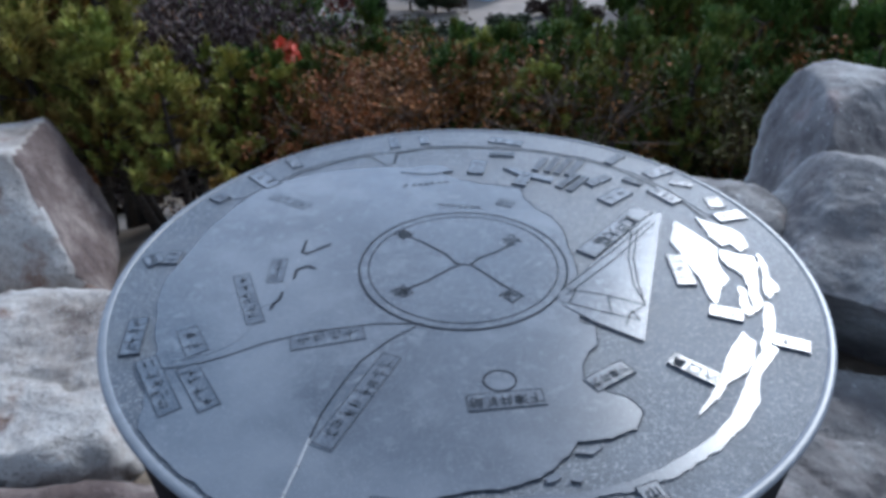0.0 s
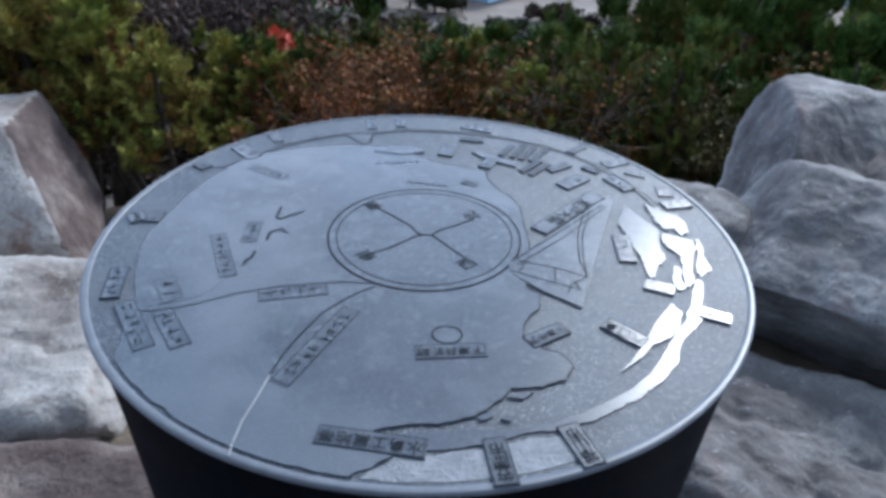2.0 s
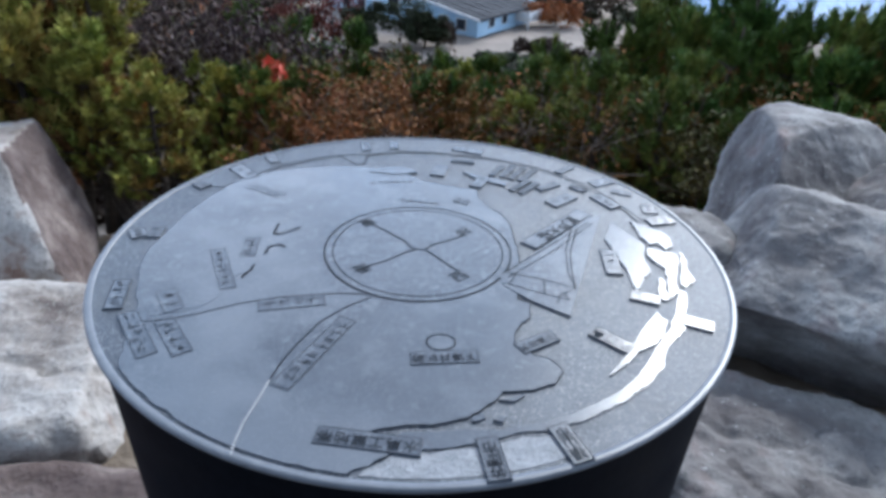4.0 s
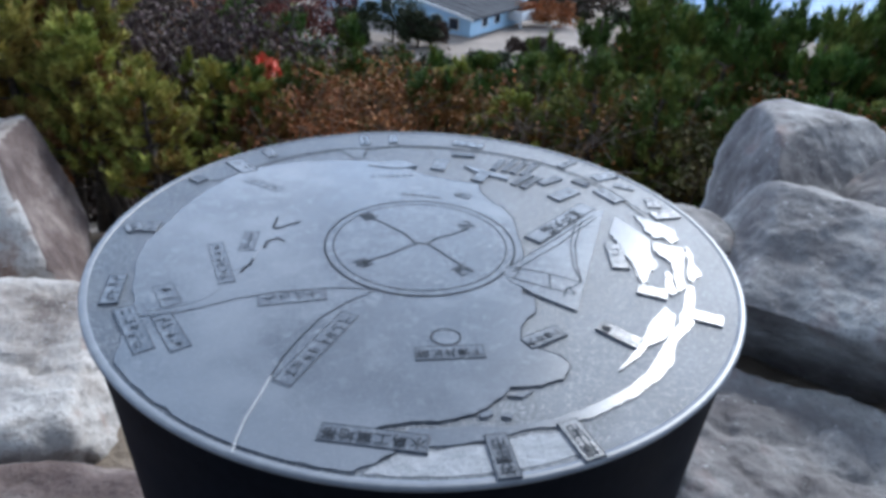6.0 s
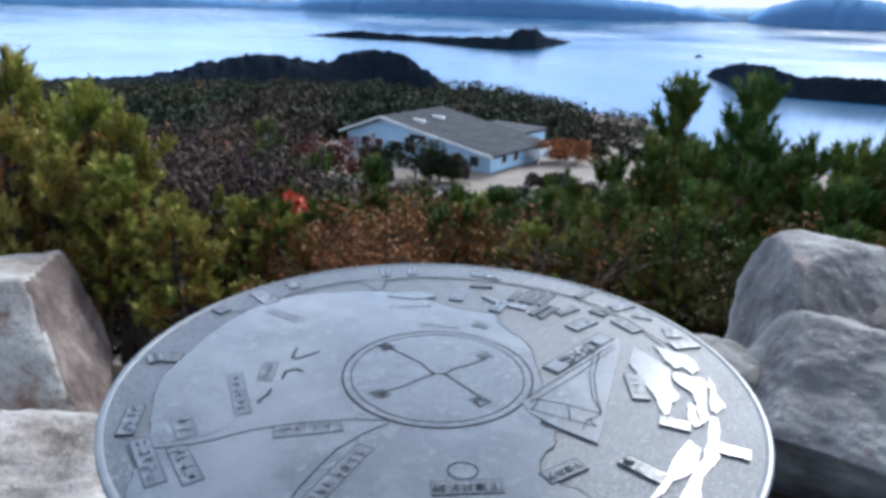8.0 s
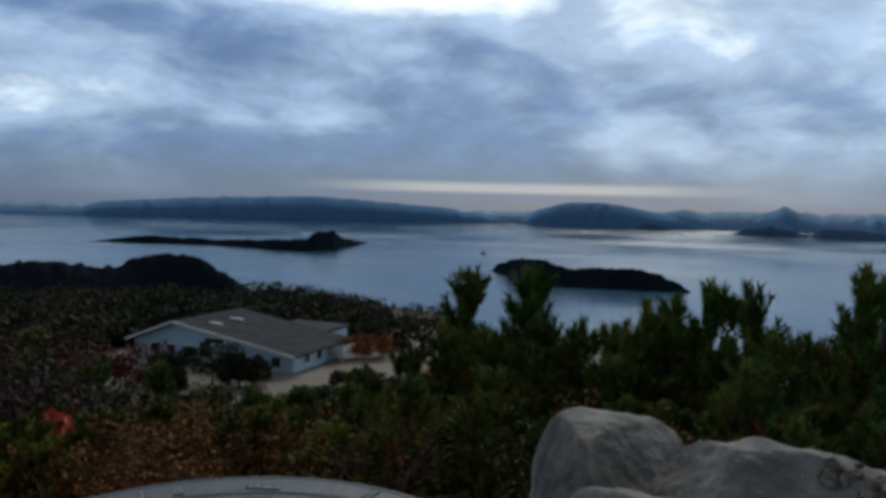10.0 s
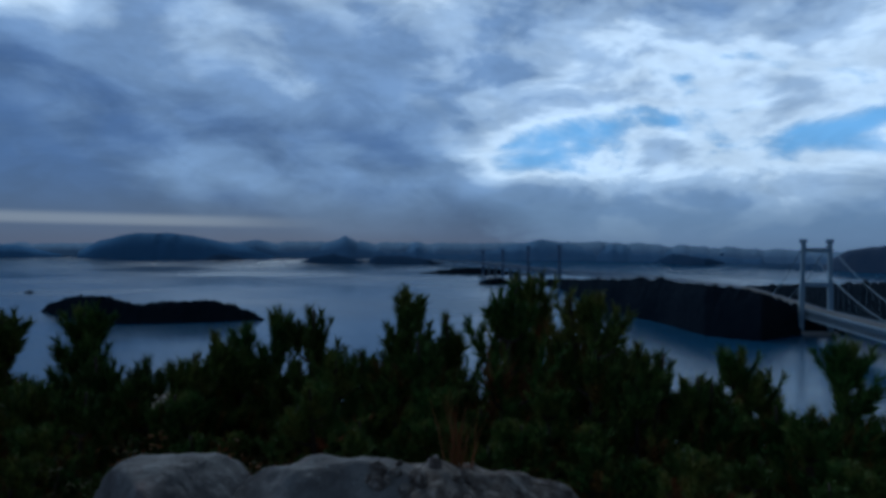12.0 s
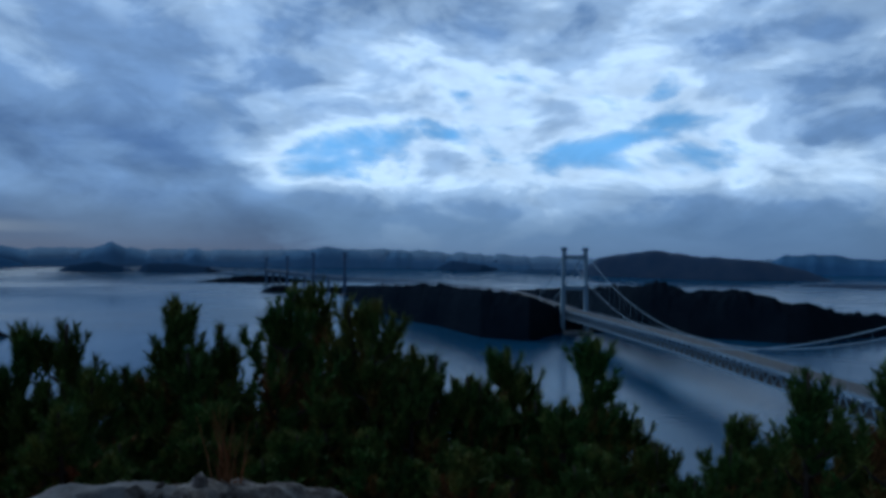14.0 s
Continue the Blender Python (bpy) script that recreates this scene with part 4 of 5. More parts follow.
# ---- boulders ----
def boulder(name, label, at, size, turn=(0, 0, 0), seed=0, mat=None, cuts=(), lump=0.22, detail=5, power=2.6, cracks=0.0, stained=None):
    """A weathered boulder: a blunt block with flat breaks (cuts are plane normals with their distance), lumps and fine pitting."""
    bm = bmesh.new()
    bmesh.ops.create_icosphere(bm, subdivisions=detail, radius=1)
    off = Vector((seed * 7.3, seed * 3.1, seed * 1.7))
    planes = [(Vector(c[:3]).normalized(), c[3]) for c in cuts]
    for v in bm.verts:
        d = v.co.normalized()
        k = (abs(d.x) ** power + abs(d.y) ** power + abs(d.z) ** power) ** (-1 / power)
        p = d * k
        for nrm, dist in planes:
            over = p.dot(nrm) - dist
            if over > 0:
                p -= nrm * over * 0.92
        p = Vector((p.x * size[0], p.y * size[1], p.z * size[2]))
        f = p / max(size)
        big = noise.noise(f * 1.6 + off)
        mid = noise.noise(f * 4.0 + off)
        small = noise.fractal(f * 11 + off, 0.8, 2.1, 4)
        p += d * (max(size) * (lump * 0.45 * (big - 0.25) + lump * 0.22 * mid) + (0.016 if cracks else 0.008) * small + 0.014 * noise.noise(p * 6 + off) - (0.018 * max(0, 1 - abs(noise.noise(p * 2.6 + off)) / 0.06) if cracks else 0))
        if cracks:
            c = abs(noise.noise(f * 2.2 + off * 2))
            p -= d * max(size) * cracks * max(0, 1 - c / 0.05)
        v.co = p
    bmesh.ops.recalc_face_normals(bm, faces=bm.faces)
    if stained:
        # an iron-stained broken side
        for f in bm.faces:
            c = f.calc_center_median()
            if f.normal.dot(Vector(stained).normalized()) + 0.10 * noise.noise(c * 7) > 0.80:
                f.material_index = 1
    me = mesh_of(name, bm, mat or ROCK, True)
    if stained:
        me.materials.append(ROCK_STAIN)
    ob = new(name, me)
    ob.matrix_world = pose(*at, *turn)
    return tagged(ob, label, "boulder", "boulders round the table")


def set_rock(label, az, r, z, size, tilt=(0, 0), spin=0.0, **more):
    """A boulder on the ring of rocks, its front turned to the table."""
    p = polar(az, r, z)
    return boulder("boulder", label, p, size, (*tilt, az + spin), **more)


boulder("boulder", "pale granite block with a dark broken side", (-2.37, 1.87, -0.24), (0.70, 0.52, 0.47), (-3, 0, 20), 1, ROCK, [(0.96, -0.05, 0.26, 0.83), (0.05, -0.84, 0.54, 0.80), (0, 0.1, 1, 0.88)], 0.06, power=7, stained=(1.0, -0.05, 0.1))
boulder("boulder", "pale cracked granite ledge beside the table", (-1.84, 0.88, -0.46), (0.84, 0.47, 0.38), (3, 2, 4), 2, ROCK, [(0, 0, 1, 0.82), (1, 0.1, 0.2, 0.9)], 0.09, power=5, cracks=0.03, detail=6)
boulder("boulder", "low brown granite slab at the table's foot", (-1.33, -0.02, -0.53), (0.72, 0.48, 0.36), (0, 3, 6), 3, ROCK_STAIN, [(0, 0, 1, 0.85)], 0.12, power=4, cracks=0.02)
set_rock("tall grey boulder with a rounded pale top", -31.5, 3.68, -0.12, (0.42, 0.46, 0.53), (4, 5), 4, seed=4, mat=ROCK_GREY, cuts=[(-0.9, -0.3, 0.3, 0.86), (0.45, -0.35, 0.85, 0.80), (0, -1, -0.35, 0.66)], lump=0.09, power=4.2, detail=6)
set_rock("broad grey boulder with a pale sloping top", -43.2, 3.32, -0.11, (0.54, 0.46, 0.58), (5, -3), 2, seed=12, mat=ROCK_GREY, cuts=[(0, -0.45, 0.9, 0.78), (0, -1, -0.1, 0.7), (-0.6, -0.2, 0.7, 0.86)], lump=0.11, power=3.6, detail=6)
set_rock("grey boulder with a sloping top and dark undercut face", -34.3, 2.90, -0.10, (0.46, 0.42, 0.40), (0, 3), 0, seed=5, mat=ROCK_GREY, cuts=[(-0.1, -0.45, 0.88, 0.72), (-0.85, -0.25, 0.45, 0.74), (0, -1, -0.75, 0.60)], lump=0.08, power=3.6, detail=6)
set_rock("low pale rock behind the table", -22.6, 2.95, -0.15, (0.36, 0.26, 0.29), (3, 5), 10, seed=6, mat=ROCK_GREY, cuts=[(0, 0, 1, 0.85)], lump=0.16)
boulder("boulder", "stained rock slab on the ground", (1.42, 0.36, -0.50), (0.72, 0.46, 0.36), (-3, 3, -24), 7, ROCK_GREY, [(0, 0, 1, 0.85)], 0.13, power=4, cracks=0.03, detail=6)
boulder("boulder", "pale rock slab on the ground", (1.18, -0.34, -0.58), (0.56, 0.42, 0.38), (3, 2, -10), 8, ROCK, [(0, 0, 1, 0.85)], 0.13, power=4, cracks=0.03, detail=6)
set_rock("rough crumbling granite outcrop", -55.0, 3.45, -0.12, (0.58, 0.50, 0.56), (0, 8), 0, seed=9, mat=GRAVEL, cuts=[(0.35, -0.3, 0.9, 0.80)], lump=0.20, power=2.8, detail=6)
set_rock("dark weathered boulder half hidden by pines", -48.5, 4.3, -0.34, (0.42, 0.36, 0.55), (0, 4), 0, seed=10, mat=GRAVEL, cuts=[(0, 0, 1, 0.9)], lump=0.2)


def loose_stones():
    """Crumbled stones lying on the rough outcrop."""
    rng = random.Random(31)
    for k in range(60):
        az, r = -54.5 + rng.uniform(-8, 9), 3.15 + rng.uniform(-0.25, 0.35)
        s = rng.uniform(0.018, 0.045)
        bm = bmesh.new()
        bmesh.ops.create_icosphere(bm, subdivisions=1, radius=1)
        for v in bm.verts:
            v.co = Vector((v.co.x * s * 1.2, v.co.y * s, v.co.z * s * 0.7)) * (1 + 0.35 * noise.noise(v.co * 1.3 + Vector((k, 0, 0))))
        hit, place = False, None
        down = outcrop_top(az, r)
        if down is None:
            bm.free()
            continue
        ob = new("stone", mesh_of("stone", bm, GRAVEL))
        ob.matrix_world = pose(down.x, down.y, down.z + s * 0.3, rng.uniform(0, 90), rng.uniform(0, 90), rng.uniform(0, 360))
        tagged(ob, "small loose granite stone on the outcrop", "stone", "loose stones")


def outcrop_top(az, r):
    p = polar(az, r)
    bpy.context.view_layer.update()
    ok, place, _, _, ob, _ = scene.ray_cast(bpy.context.evaluated_depsgraph_get(), Vector((p.x, p.y, 1.2)), Vector((0, 0, -1)))
    return place if ok and ob.name.startswith("boulder") else None


loose_stones()


# ---- pines and shrubs ----
def shoot(rng, base, way, length, needles, reach):
    """Needle triangles of one bottle-brush shoot."""
    way = way / np.linalg.norm(way)
    t = rng.random(needles)
    p = base + way * (t * length)[:, None]
    d = rng.normal(size=(needles, 3))
    d -= (d @ way)[:, None] * way
    d /= np.linalg.norm(d, axis=1)[:, None]
    d = d * 0.62 + way * (0.55 + 0.5 * t)[:, None]
    d /= np.linalg.norm(d, axis=1)[:, None]
    ln = reach * (0.75 + 0.5 * rng.random(needles))
    s = np.cross(d, rng.normal(size=(needles, 3)))
    s /= np.linalg.norm(s, axis=1)[:, None]
    w = 0.008
    return np.stack([p - s * w, p + s * w, p + d * ln[:, None]], 1).reshape(-1, 3)


def pine(seed, height, spread, young=False, rusty=False):
    """A young pine: leader, whorls of limbs, upright brush-like shoots."""
    rng = np.random.default_rng(seed)
    root = thing("pine", "rust-brown young pine with dry needles" if rusty else "young green pine with brush-like upright shoots" if not young else "yellow-green bushy young pine", "pine", group="pines on the slope")
    lean = rng.normal(size=2) * 0.06
    stem = [Vector((lean[0] * h * height + 0.05 * math.sin(h * 5 + seed), lean[1] * h * height + 0.05 * math.cos(h * 4 + seed), h * height)) for h in np.linspace(0, 1, 8)]
    part("trunk", tube(bmesh.new(), stem, list(np.linspace(0.06, 0.012, 8))), BARK, root, smooth=True)
    fresh, old = [], []

    def point(h):
        i = min(int(h * 7), 6)
        return stem[i].lerp(stem[i + 1], h * 7 - i)

    fresh.append(shoot(rng, np.array(point(0.86)), np.array((lean[0], lean[1], 1.0)), 0.40, 190, 0.105))
    for k in range(3):
        fresh.append(shoot(rng, np.array(point(0.86)), np.array((rng.normal() * 0.35, rng.normal() * 0.35, 1.0)), 0.26, 100, 0.095))
    limbs = bmesh.new()
    h = 0.28
    while h < 0.9:
        for k in range(rng.integers(4, 6)):
            a = rng.uniform(0, 2 * math.pi)
            ln = spread * (1.0 - h) ** 0.9 * rng.uniform(0.55, 1.15)
            b = point(h)
            out = Vector((math.cos(a), math.sin(a), 0))
            pts = [b, b + out * ln * 0.4 + Vector((0, 0, ln * 0.12)), b + out * ln * 0.75 + Vector((0, 0, ln * 0.32)), b + out * ln + Vector((0, 0, ln * 0.62))]
            tube(limbs, pts, [0.018, 0.014, 0.010, 0.006], 4)
            for s in range(int(4 + ln * 5)):
                q = rng.uniform(0.3, 1.0)
                i = min(int(q * 3), 2)
                c = pts[i].lerp(pts[i + 1], q * 3 - i)
                w = np.array((out.x, out.y, 0)) * rng.uniform(0.0, 0.6) + rng.normal(size=3) * 0.25 + np.array((0, 0, 1.2))
                inner = (q < 0.68 and h < 0.78) or rusty
                (old if inner and rng.random() < 0.75 else fresh).append(shoot(rng, np.array(c), w, rng.uniform(0.16, 0.34), 68, rng.uniform(0.075, 0.11)))
        h += rng.uniform(0.06, 0.10)
    tagged(part("branch_frame", limbs, BARK, root), kind="stuff")
    for name, group, mat in (("crown", fresh, NEEDLE_YOUNG if young else NEEDLE), ("old_foliage", old, NEEDLE_OLD)):
        v = np.concatenate(group)
        part(name, tri_mesh(name, v, np.arange(len(v)).reshape(-1, 3), mat), mat, root)
    return root


def shrub(seed, height, mat, leaves, name="shrub", label=""):
    """A twiggy shrub: forking stems and small leaves."""
    rng = np.random.default_rng(seed)
    root = thing(name, label, "shrub", group="shrubs on the slope")
    bm, tips = bmesh.new(), []
    for s in range(9):
        a, tilt = rng.uniform(0, 6.28), rng.uniform(0.1, 0.75)
        way = Vector((math.cos(a) * tilt, math.sin(a) * tilt, 1)).normalized()
        p0 = Vector((0, 0, 0))
        p1 = p0 + way * height * rng.uniform(0.4, 0.55)
        tube(bm, [p0, p0.lerp(p1, 0.5) + Vector(rng.normal(size=3)) * 0.03, p1], [0.014, 0.011, 0.008], 4)
        for f in range(4):
            w2 = (way + Vector(rng.normal(size=3)) * 0.45).normalized()
            p2 = p1 + w2 * height * rng.uniform(0.3, 0.5)
            tube(bm, [p1, p1.lerp(p2, 0.5) + Vector(rng.normal(size=3)) * 0.03, p2], [0.006, 0.005, 0.003], 3)
            for g in range(4):
                p3 = p1.lerp(p2, rng.uniform(0.3, 1)) + Vector(rng.normal(size=3)) * height * 0.12
                tube(bm, [p1.lerp(p2, 0.5), p3], [0.003, 0.002], 3)
                tips.append(p3)
    part("branchwork", bm, TWIG, root)
    cs = np.array(tips) + rng.normal(size=(len(tips), 3)) * 0.03
    v, f = leaf_cloud(rng, cs, np.full(len(cs), 0.12), int(leaves * 1.6), 0.034)
    part("foliage", tri_mesh("foliage", v, f, mat), mat, root)
    return root


PINES = [pine(11, 3.0, 0.85), pine(12, 3.0, 0.7), pine(13, 3.0, 1.0), pine(14, 3.0, 0.8), pine(15, 3.0, 1.05, True), pine(16, 3.0, 0.95, True), pine(17, 3.0, 0.95, rusty=True), pine(18, 3.0, 0.85, rusty=True)]
SHRUBS = [shrub(21, 1.6, LEAF_RUST, 16, label="rust-brown autumn shrub with small leaves"), shrub(22, 1.6, LEAF_DARK, 16, label="dark purple-brown shrub with bare twigs"), shrub(23, 1.6, LEAF_OLIVE, 22, label="olive-brown leafy shrub on the slope"),
          shrub(24, 1.6, LEAF_RUST, 4, label="nearly bare grey shrub with few leaves")]
used = set()


def plant(proto, az, el, r, height=3.0, min_h=0.0):
    """Stands a plant so that its top shows at this azimuth and elevation."""
    p = polar(az, r)
    top = EYE.z + r * math.tan(radians(el))
    g = ground_z(p.x, p.y)
    s = max(top - g, min_h) / height
    m = pose(p.x, p.y, top - s * height, 0, 0, (az * 77 + el * 31) % 360)
    if proto.name in used:
        ob = copy_thing(proto, m)
    else:
        used.add(proto.name)
        ob = proto
        ob.matrix_basis = m
    ob.scale = (min(s, 1.25) if s > 0.9 else s ** 0.6,) * 2 + (s,)
    return ob


TOPS = [(24, -13, 4.5, 4), (27, -11.5, 4.6, 5), (21.5, -15.5, 4.4, 4), (30, -9.5, 4.8, 5), (33, -8, 4.9, 4), (32.5, -4.0, 5.6, 4), (30.0, -4.6, 6.2, 5), (27.6, -6.2, 5.4, 4), (25.4, -7.6, 5.0, 5), (23.6, -11.5, 4.6, 4), (35, -5, 5.5, 5), (13.2, -9.6, 8.2, 1), (12.2, -10.6, 7.6, 3), (9.4, -11.6, 8.4, 0), (4.9, -12.5, 8.0, 1), (2.0, -14.2, 7.0, 3), (-1.0, -13.8, 7.4, 0),
        (-5, -14.6, 6.6, 1), (-8.5, -15, 6.8, 3), (-12.6, -12.6, 7.2, 0), (-15.2, -11.0, 7.5, 3), (-17.6, -9.6, 7.0, 1), (-20.5, -5.2, 7.8, 1), (-23.3, -5.7, 8.2, 0), (-25.6, -4.9, 8.0, 1), (-28, -8.6, 7.0, 3), (-29.8, -8.3, 7.6, 2), (-32.5, -6.4, 8.0, 0), (-35.4, -6.7, 8.6, 1),
        (-38.5, -5.4, 8.2, 1), (-41.5, -4.8, 8.0, 3), (-44.7, -8.0, 7.2, 2), (-48.4, -3.8, 7.4, 1), (-51, -7.4, 6.6, 3), (-53.5, -5.4, 7.6, 0), (-55.6, -2.8, 7.0, 3), (-58.5, -2.5, 7.4, 2), (-61.6, -3.5, 7.0, 0), (-65.8, -3.5, 7.6, 2), (-68.5, -7.6, 7.2, 3), (-71, -7.9, 8.4, 2), (-74.7, -9.5, 8.6, 2),
        (-79.6, -6.5, 7.8, 1), (-77, -11, 7.4, 0), (-83, -12.0, 7.6, 2), (-86.5, -14.0, 7.6, 3), (-91, -11.6, 6.2, 1), (-92.6, -13.0, 6.0, 0), (-95.6, -10.8, 6.2, 1), (-97.7, -7.6, 6.4, 3), (-99.6, -7.6, 6.8, 2), (-103, -6.5, 6.5, 3), (-108, -7.5, 6.5, 2)]
for az, el, r, kind in TOPS:
    plant(PINES[kind], az, el, r)
rng = random.Random(9)
for k in range(44):
    a = -20 - k * 2.05 + rng.uniform(-0.8, 0.8)
    el = np.interp(-a, [20, 45, 66, 72, 82, 90, 96, 110], [-8.8, -8.3, -7.6, -9.6, -13.2, -15.5, -13.5, -10]) + rng.uniform(-1.2, 0.7)
    plant(PINES[rng.choice([0, 2, 2, 3])], a, el, rng.uniform(7.0, 9.2), min_h=1.5)
for az in range(-110, 40, 4):
    # lower pines fill the front of the thicket
    a = az + rng.uniform(-2, 2)
    if -15 < a < 22:
        continue
    plant(PINES[rng.randrange(4) if a < 20 else 4], a, (-11.5 if a > -70 else -16.5) + rng.uniform(-3.0, 1.5), rng.uniform(5.4, 6.6), min_h=1.2)
for i in range(58):
    a = -18 + i * 0.68 + rng.uniform(-0.6, 0.6)
    e = np.interp(a, [-18, -5, 5, 21], [-14, -16, -15.5, -13.5]) + rng.uniform(-2.6, 0.8)
    plant(PINES[rng.choice([0, 1, 3, 2, 5] if a < -6 else [0, 3, 6, 6, 7, 7, 4] if a < 13 else [4, 5, 7, 3])], a, e, rng.uniform(4.8, 7.6), min_h=1.0)
for i in range(18):
    a = rng.uniform(-13, 16)
    if i % 2:
        plant(SHRUBS[rng.choice([0, 0, 2, 3])], a, rng.uniform(-17.5, -15.2), rng.uniform(4.8, 5.8), 1.6, 0.5)
for i in range(26):
    a = rng.uniform(-20, 25)
    r = rng.uniform(6.2, 10.0)
    base = np.interp(a, [-20, -5, 5, 14, 22, 27], [-16.5, -16.5, -15.5, -12.0, -9.0, -11])
    plant((PINES[rng.choice([6, 7, 0])] if i % 3 == 0 else SHRUBS[rng.choice([0, 0, 1, 2, 3] if a < 8 else [0, 1, 1, 3])]), a, base + rng.uniform(-3.0, 1.0), r, 3.0 if i % 3 == 0 else 1.6, 0.7)
for i in range(26):
    a = -18 - i * 2.6 + rng.uniform(-1, 1)
    plant(PINES[rng.randrange(4)], a, rng.uniform(-16.5, -13), rng.uniform(4.9, 5.8), min_h=1.0)
for i in range(5):
    a = rng.uniform(-60, -24)
    plant(SHRUBS[rng.choice([0, 2])], a, rng.uniform(-16, -13), rng.uniform(5.0, 6.0), 1.6, 0.5)

for a, e in ((17.2, -9.5), (15.6, -10.6), (14.2, -11.4), (16.4, -12.5)):
    plant(SHRUBS[1], a, e, 6.4, 1.6, 0.7)


def red_leaf_spray(az, el, r):
    """A few bright red leaves on a twig."""
    rng = np.random.default_rng(77)
    p = polar(az, r, EYE.z + r * math.tan(radians(el)))
    g = ground_z(p.x, p.y)
    root = thing("red_leaved_sapling", "thin sapling topped with bright red leaves", "sapling", (p.x, p.y, g))
    h = p.z - g
    part("stem", tube(bmesh.new(), [(0, 0, -0.05), (0.05, 0.02, h * 0.5), (0, 0, h)], [0.012, 0.009, 0.004], 5), TWIG, root)
    v, f = leaf_cloud(rng, [(0, 0, h), (0.05, 0, h - 0.05), (-0.04, 0.02, h - 0.03)], [0.09, 0.08, 0.08], 24, 0.055)
    part("leaf_spray", tri_mesh("leaf_spray", v, f, LEAF_RED), LEAF_RED, root)


red_leaf_spray(11.6, -15.6, 5.4)


def dry_grass(az, el, r):
    rng = np.random.default_rng(5)
    p = polar(az, r)
    base = outcrop_top(az, r) or Vector((p.x, p.y, 0.2))
    h = EYE.z + r * math.tan(radians(el)) - base.z
    bm = bmesh.new()
    for k in range(26):
        a = rng.normal(size=2) * 0.035
        b = a + rng.normal(size=2) * 0.06
        hh = h * rng.uniform(0.35, 1.0)
        tube(bm, [(a[0], a[1], -0.02), ((a[0] + b[0]) / 2, (a[1] + b[1]) / 2, hh * 0.55), (b[0], b[1], hh)], [0.004, 0.003, 0.0012], 3)
    ob = new("dry_grass_tuft", mesh_of("dry_grass_tuft", bm, LEAF_RUST))
    ob.location = base
    tagged(ob, "tuft of tall rust-brown dry grass among the rocks", "grass")


dry_grass(-53.3, -11.0, 3.6)

# ---- the house on the terrace ----
def build_house():
    c0 = polar(-4.8, 90, -20.1)
    u = Vector((-0.788, 0.616, 0))
    v = Vector((0.616, 0.788, 0))
    house = thing("house", "pale blue rest house with a grey gabled roof", "house", c0)
    house.matrix_world = Matrix.Translation(c0) @ Matrix(((u.x, v.x, 0, 0), (u.y, v.y, 0, 0), (0, 0, 1, 0), (0, 0, 0, 1)))
    W, D, E, A, S = 25.9, 13.0, 2.75, 5.5, 18.6

    def prism(bm, outline, y0, y1):
        a = [bm.verts.new((x, y0, z)) for x, z in outline]
        b = [bm.verts.new((x, y1, z)) for x, z in outline]
        n = len(a)
        bm.faces.new(a)
        bm.faces.new(b[::-1])
        for k in range(n):
            bm.faces.new((a[k], a[(k + 1) % n], b[(k + 1) % n], b[k]))
        bmesh.ops.recalc_face_normals(bm, faces=bm.faces)
        return bm

    part("wall", prism(bmesh.new(), [(0, -1.5), (W, -1.5), (W, E), (S, A), (0, E)], 0, D), WHITE, house)
    roof = prism(bmesh.new(), [(-0.9, E - 0.10), (S, A + 0.12), (W + 0.9, E - 0.12), (W + 0.9, E + 0.16), (S, A + 0.42), (-0.9, E + 0.18)], -0.9, D + 0.9)
    roof = part("roof", roof, ROOF, house)
    for k in range(9):
        y = -0.6 + k * 1.75
        bm = beam(bmesh.new(), (-0.85, y, E + 0.2), (S, y, A + 0.44), 0.07)
        part("roof_seam", bm, ROOF, roof)
    for y in (3.0, 7.5):
        part("roof_vent", box_bm((2.2, 0.5, 0.5), (14.5, y, 5.25), 0.06), PALE_PAINT, roof, "white roof vent")
    part("gable_board", beam(beam(bmesh.new(), (-0.9, -0.93, E + 0.03), (S, -0.93, A + 0.27), 0.08, 0.3), (S, -0.93, A + 0.27), (W + 0.9, -0.93, E + 0.02), 0.08, 0.3), PALE_PAINT, house)
    for x, w, z, h in ((2.5, 1.4, 1.1, 1.3), (5.2, 1.4, 1.1, 1.3), (7.9, 1.4, 1.1, 1.3), (10.6, 1.4, 1.1, 1.3), (13.6, 1.8, 1.2, 2.2), (16.6, 1.4, 1.2, 1.3), (19.4, 1.4, 1.2, 1.3), (22.2, 1.4, 1.2, 1.3), (12.2, 3.0, 3.3, 0.65)):
        win = part("window", box_bm((w + 0.2, 0.10, h + 0.2), (x, -0.05, z + h / 2), 0.02), PALE_PAINT, house)
        part("pane", box_bm((w, 0.05, h), (x, -0.10, z + h / 2)), GLASS_DARK, win, "dark glass")
    for y in (3.2, 6.2):
        win = part("window", box_bm((0.10, 1.3, 1.2), (-0.05, y, 1.9), 0.02), PALE_PAINT, house)
        part("pane", box_bm((0.05, 1.1, 1.0), (-0.09, y, 1.9)), GLASS_DARK, win, "dark glass")
    bal = bmesh.new()
    box_bm((2.2, 3.4, 0.25), (-1.1, 10.6, 1.5), bm=bal)
    box_bm((0.1, 3.4, 1.1), (-2.15, 10.6, 2.1), bm=bal)
    box_bm((2.2, 0.1, 1.1), (-1.1, 8.95, 2.1), bm=bal)
    part("balcony", bal, PALE_PAINT, house, "white boxed balcony")
    part("balcony_post", box_bm((0.2, 0.2, 3.0), (-2.0, 9.1, 0.0)), PALE_PAINT, house)
    low = thing("annex", "small pale annex with a flat grey roof", "house", (0, 0, 0))
    low.matrix_world = house.matrix_world.copy()
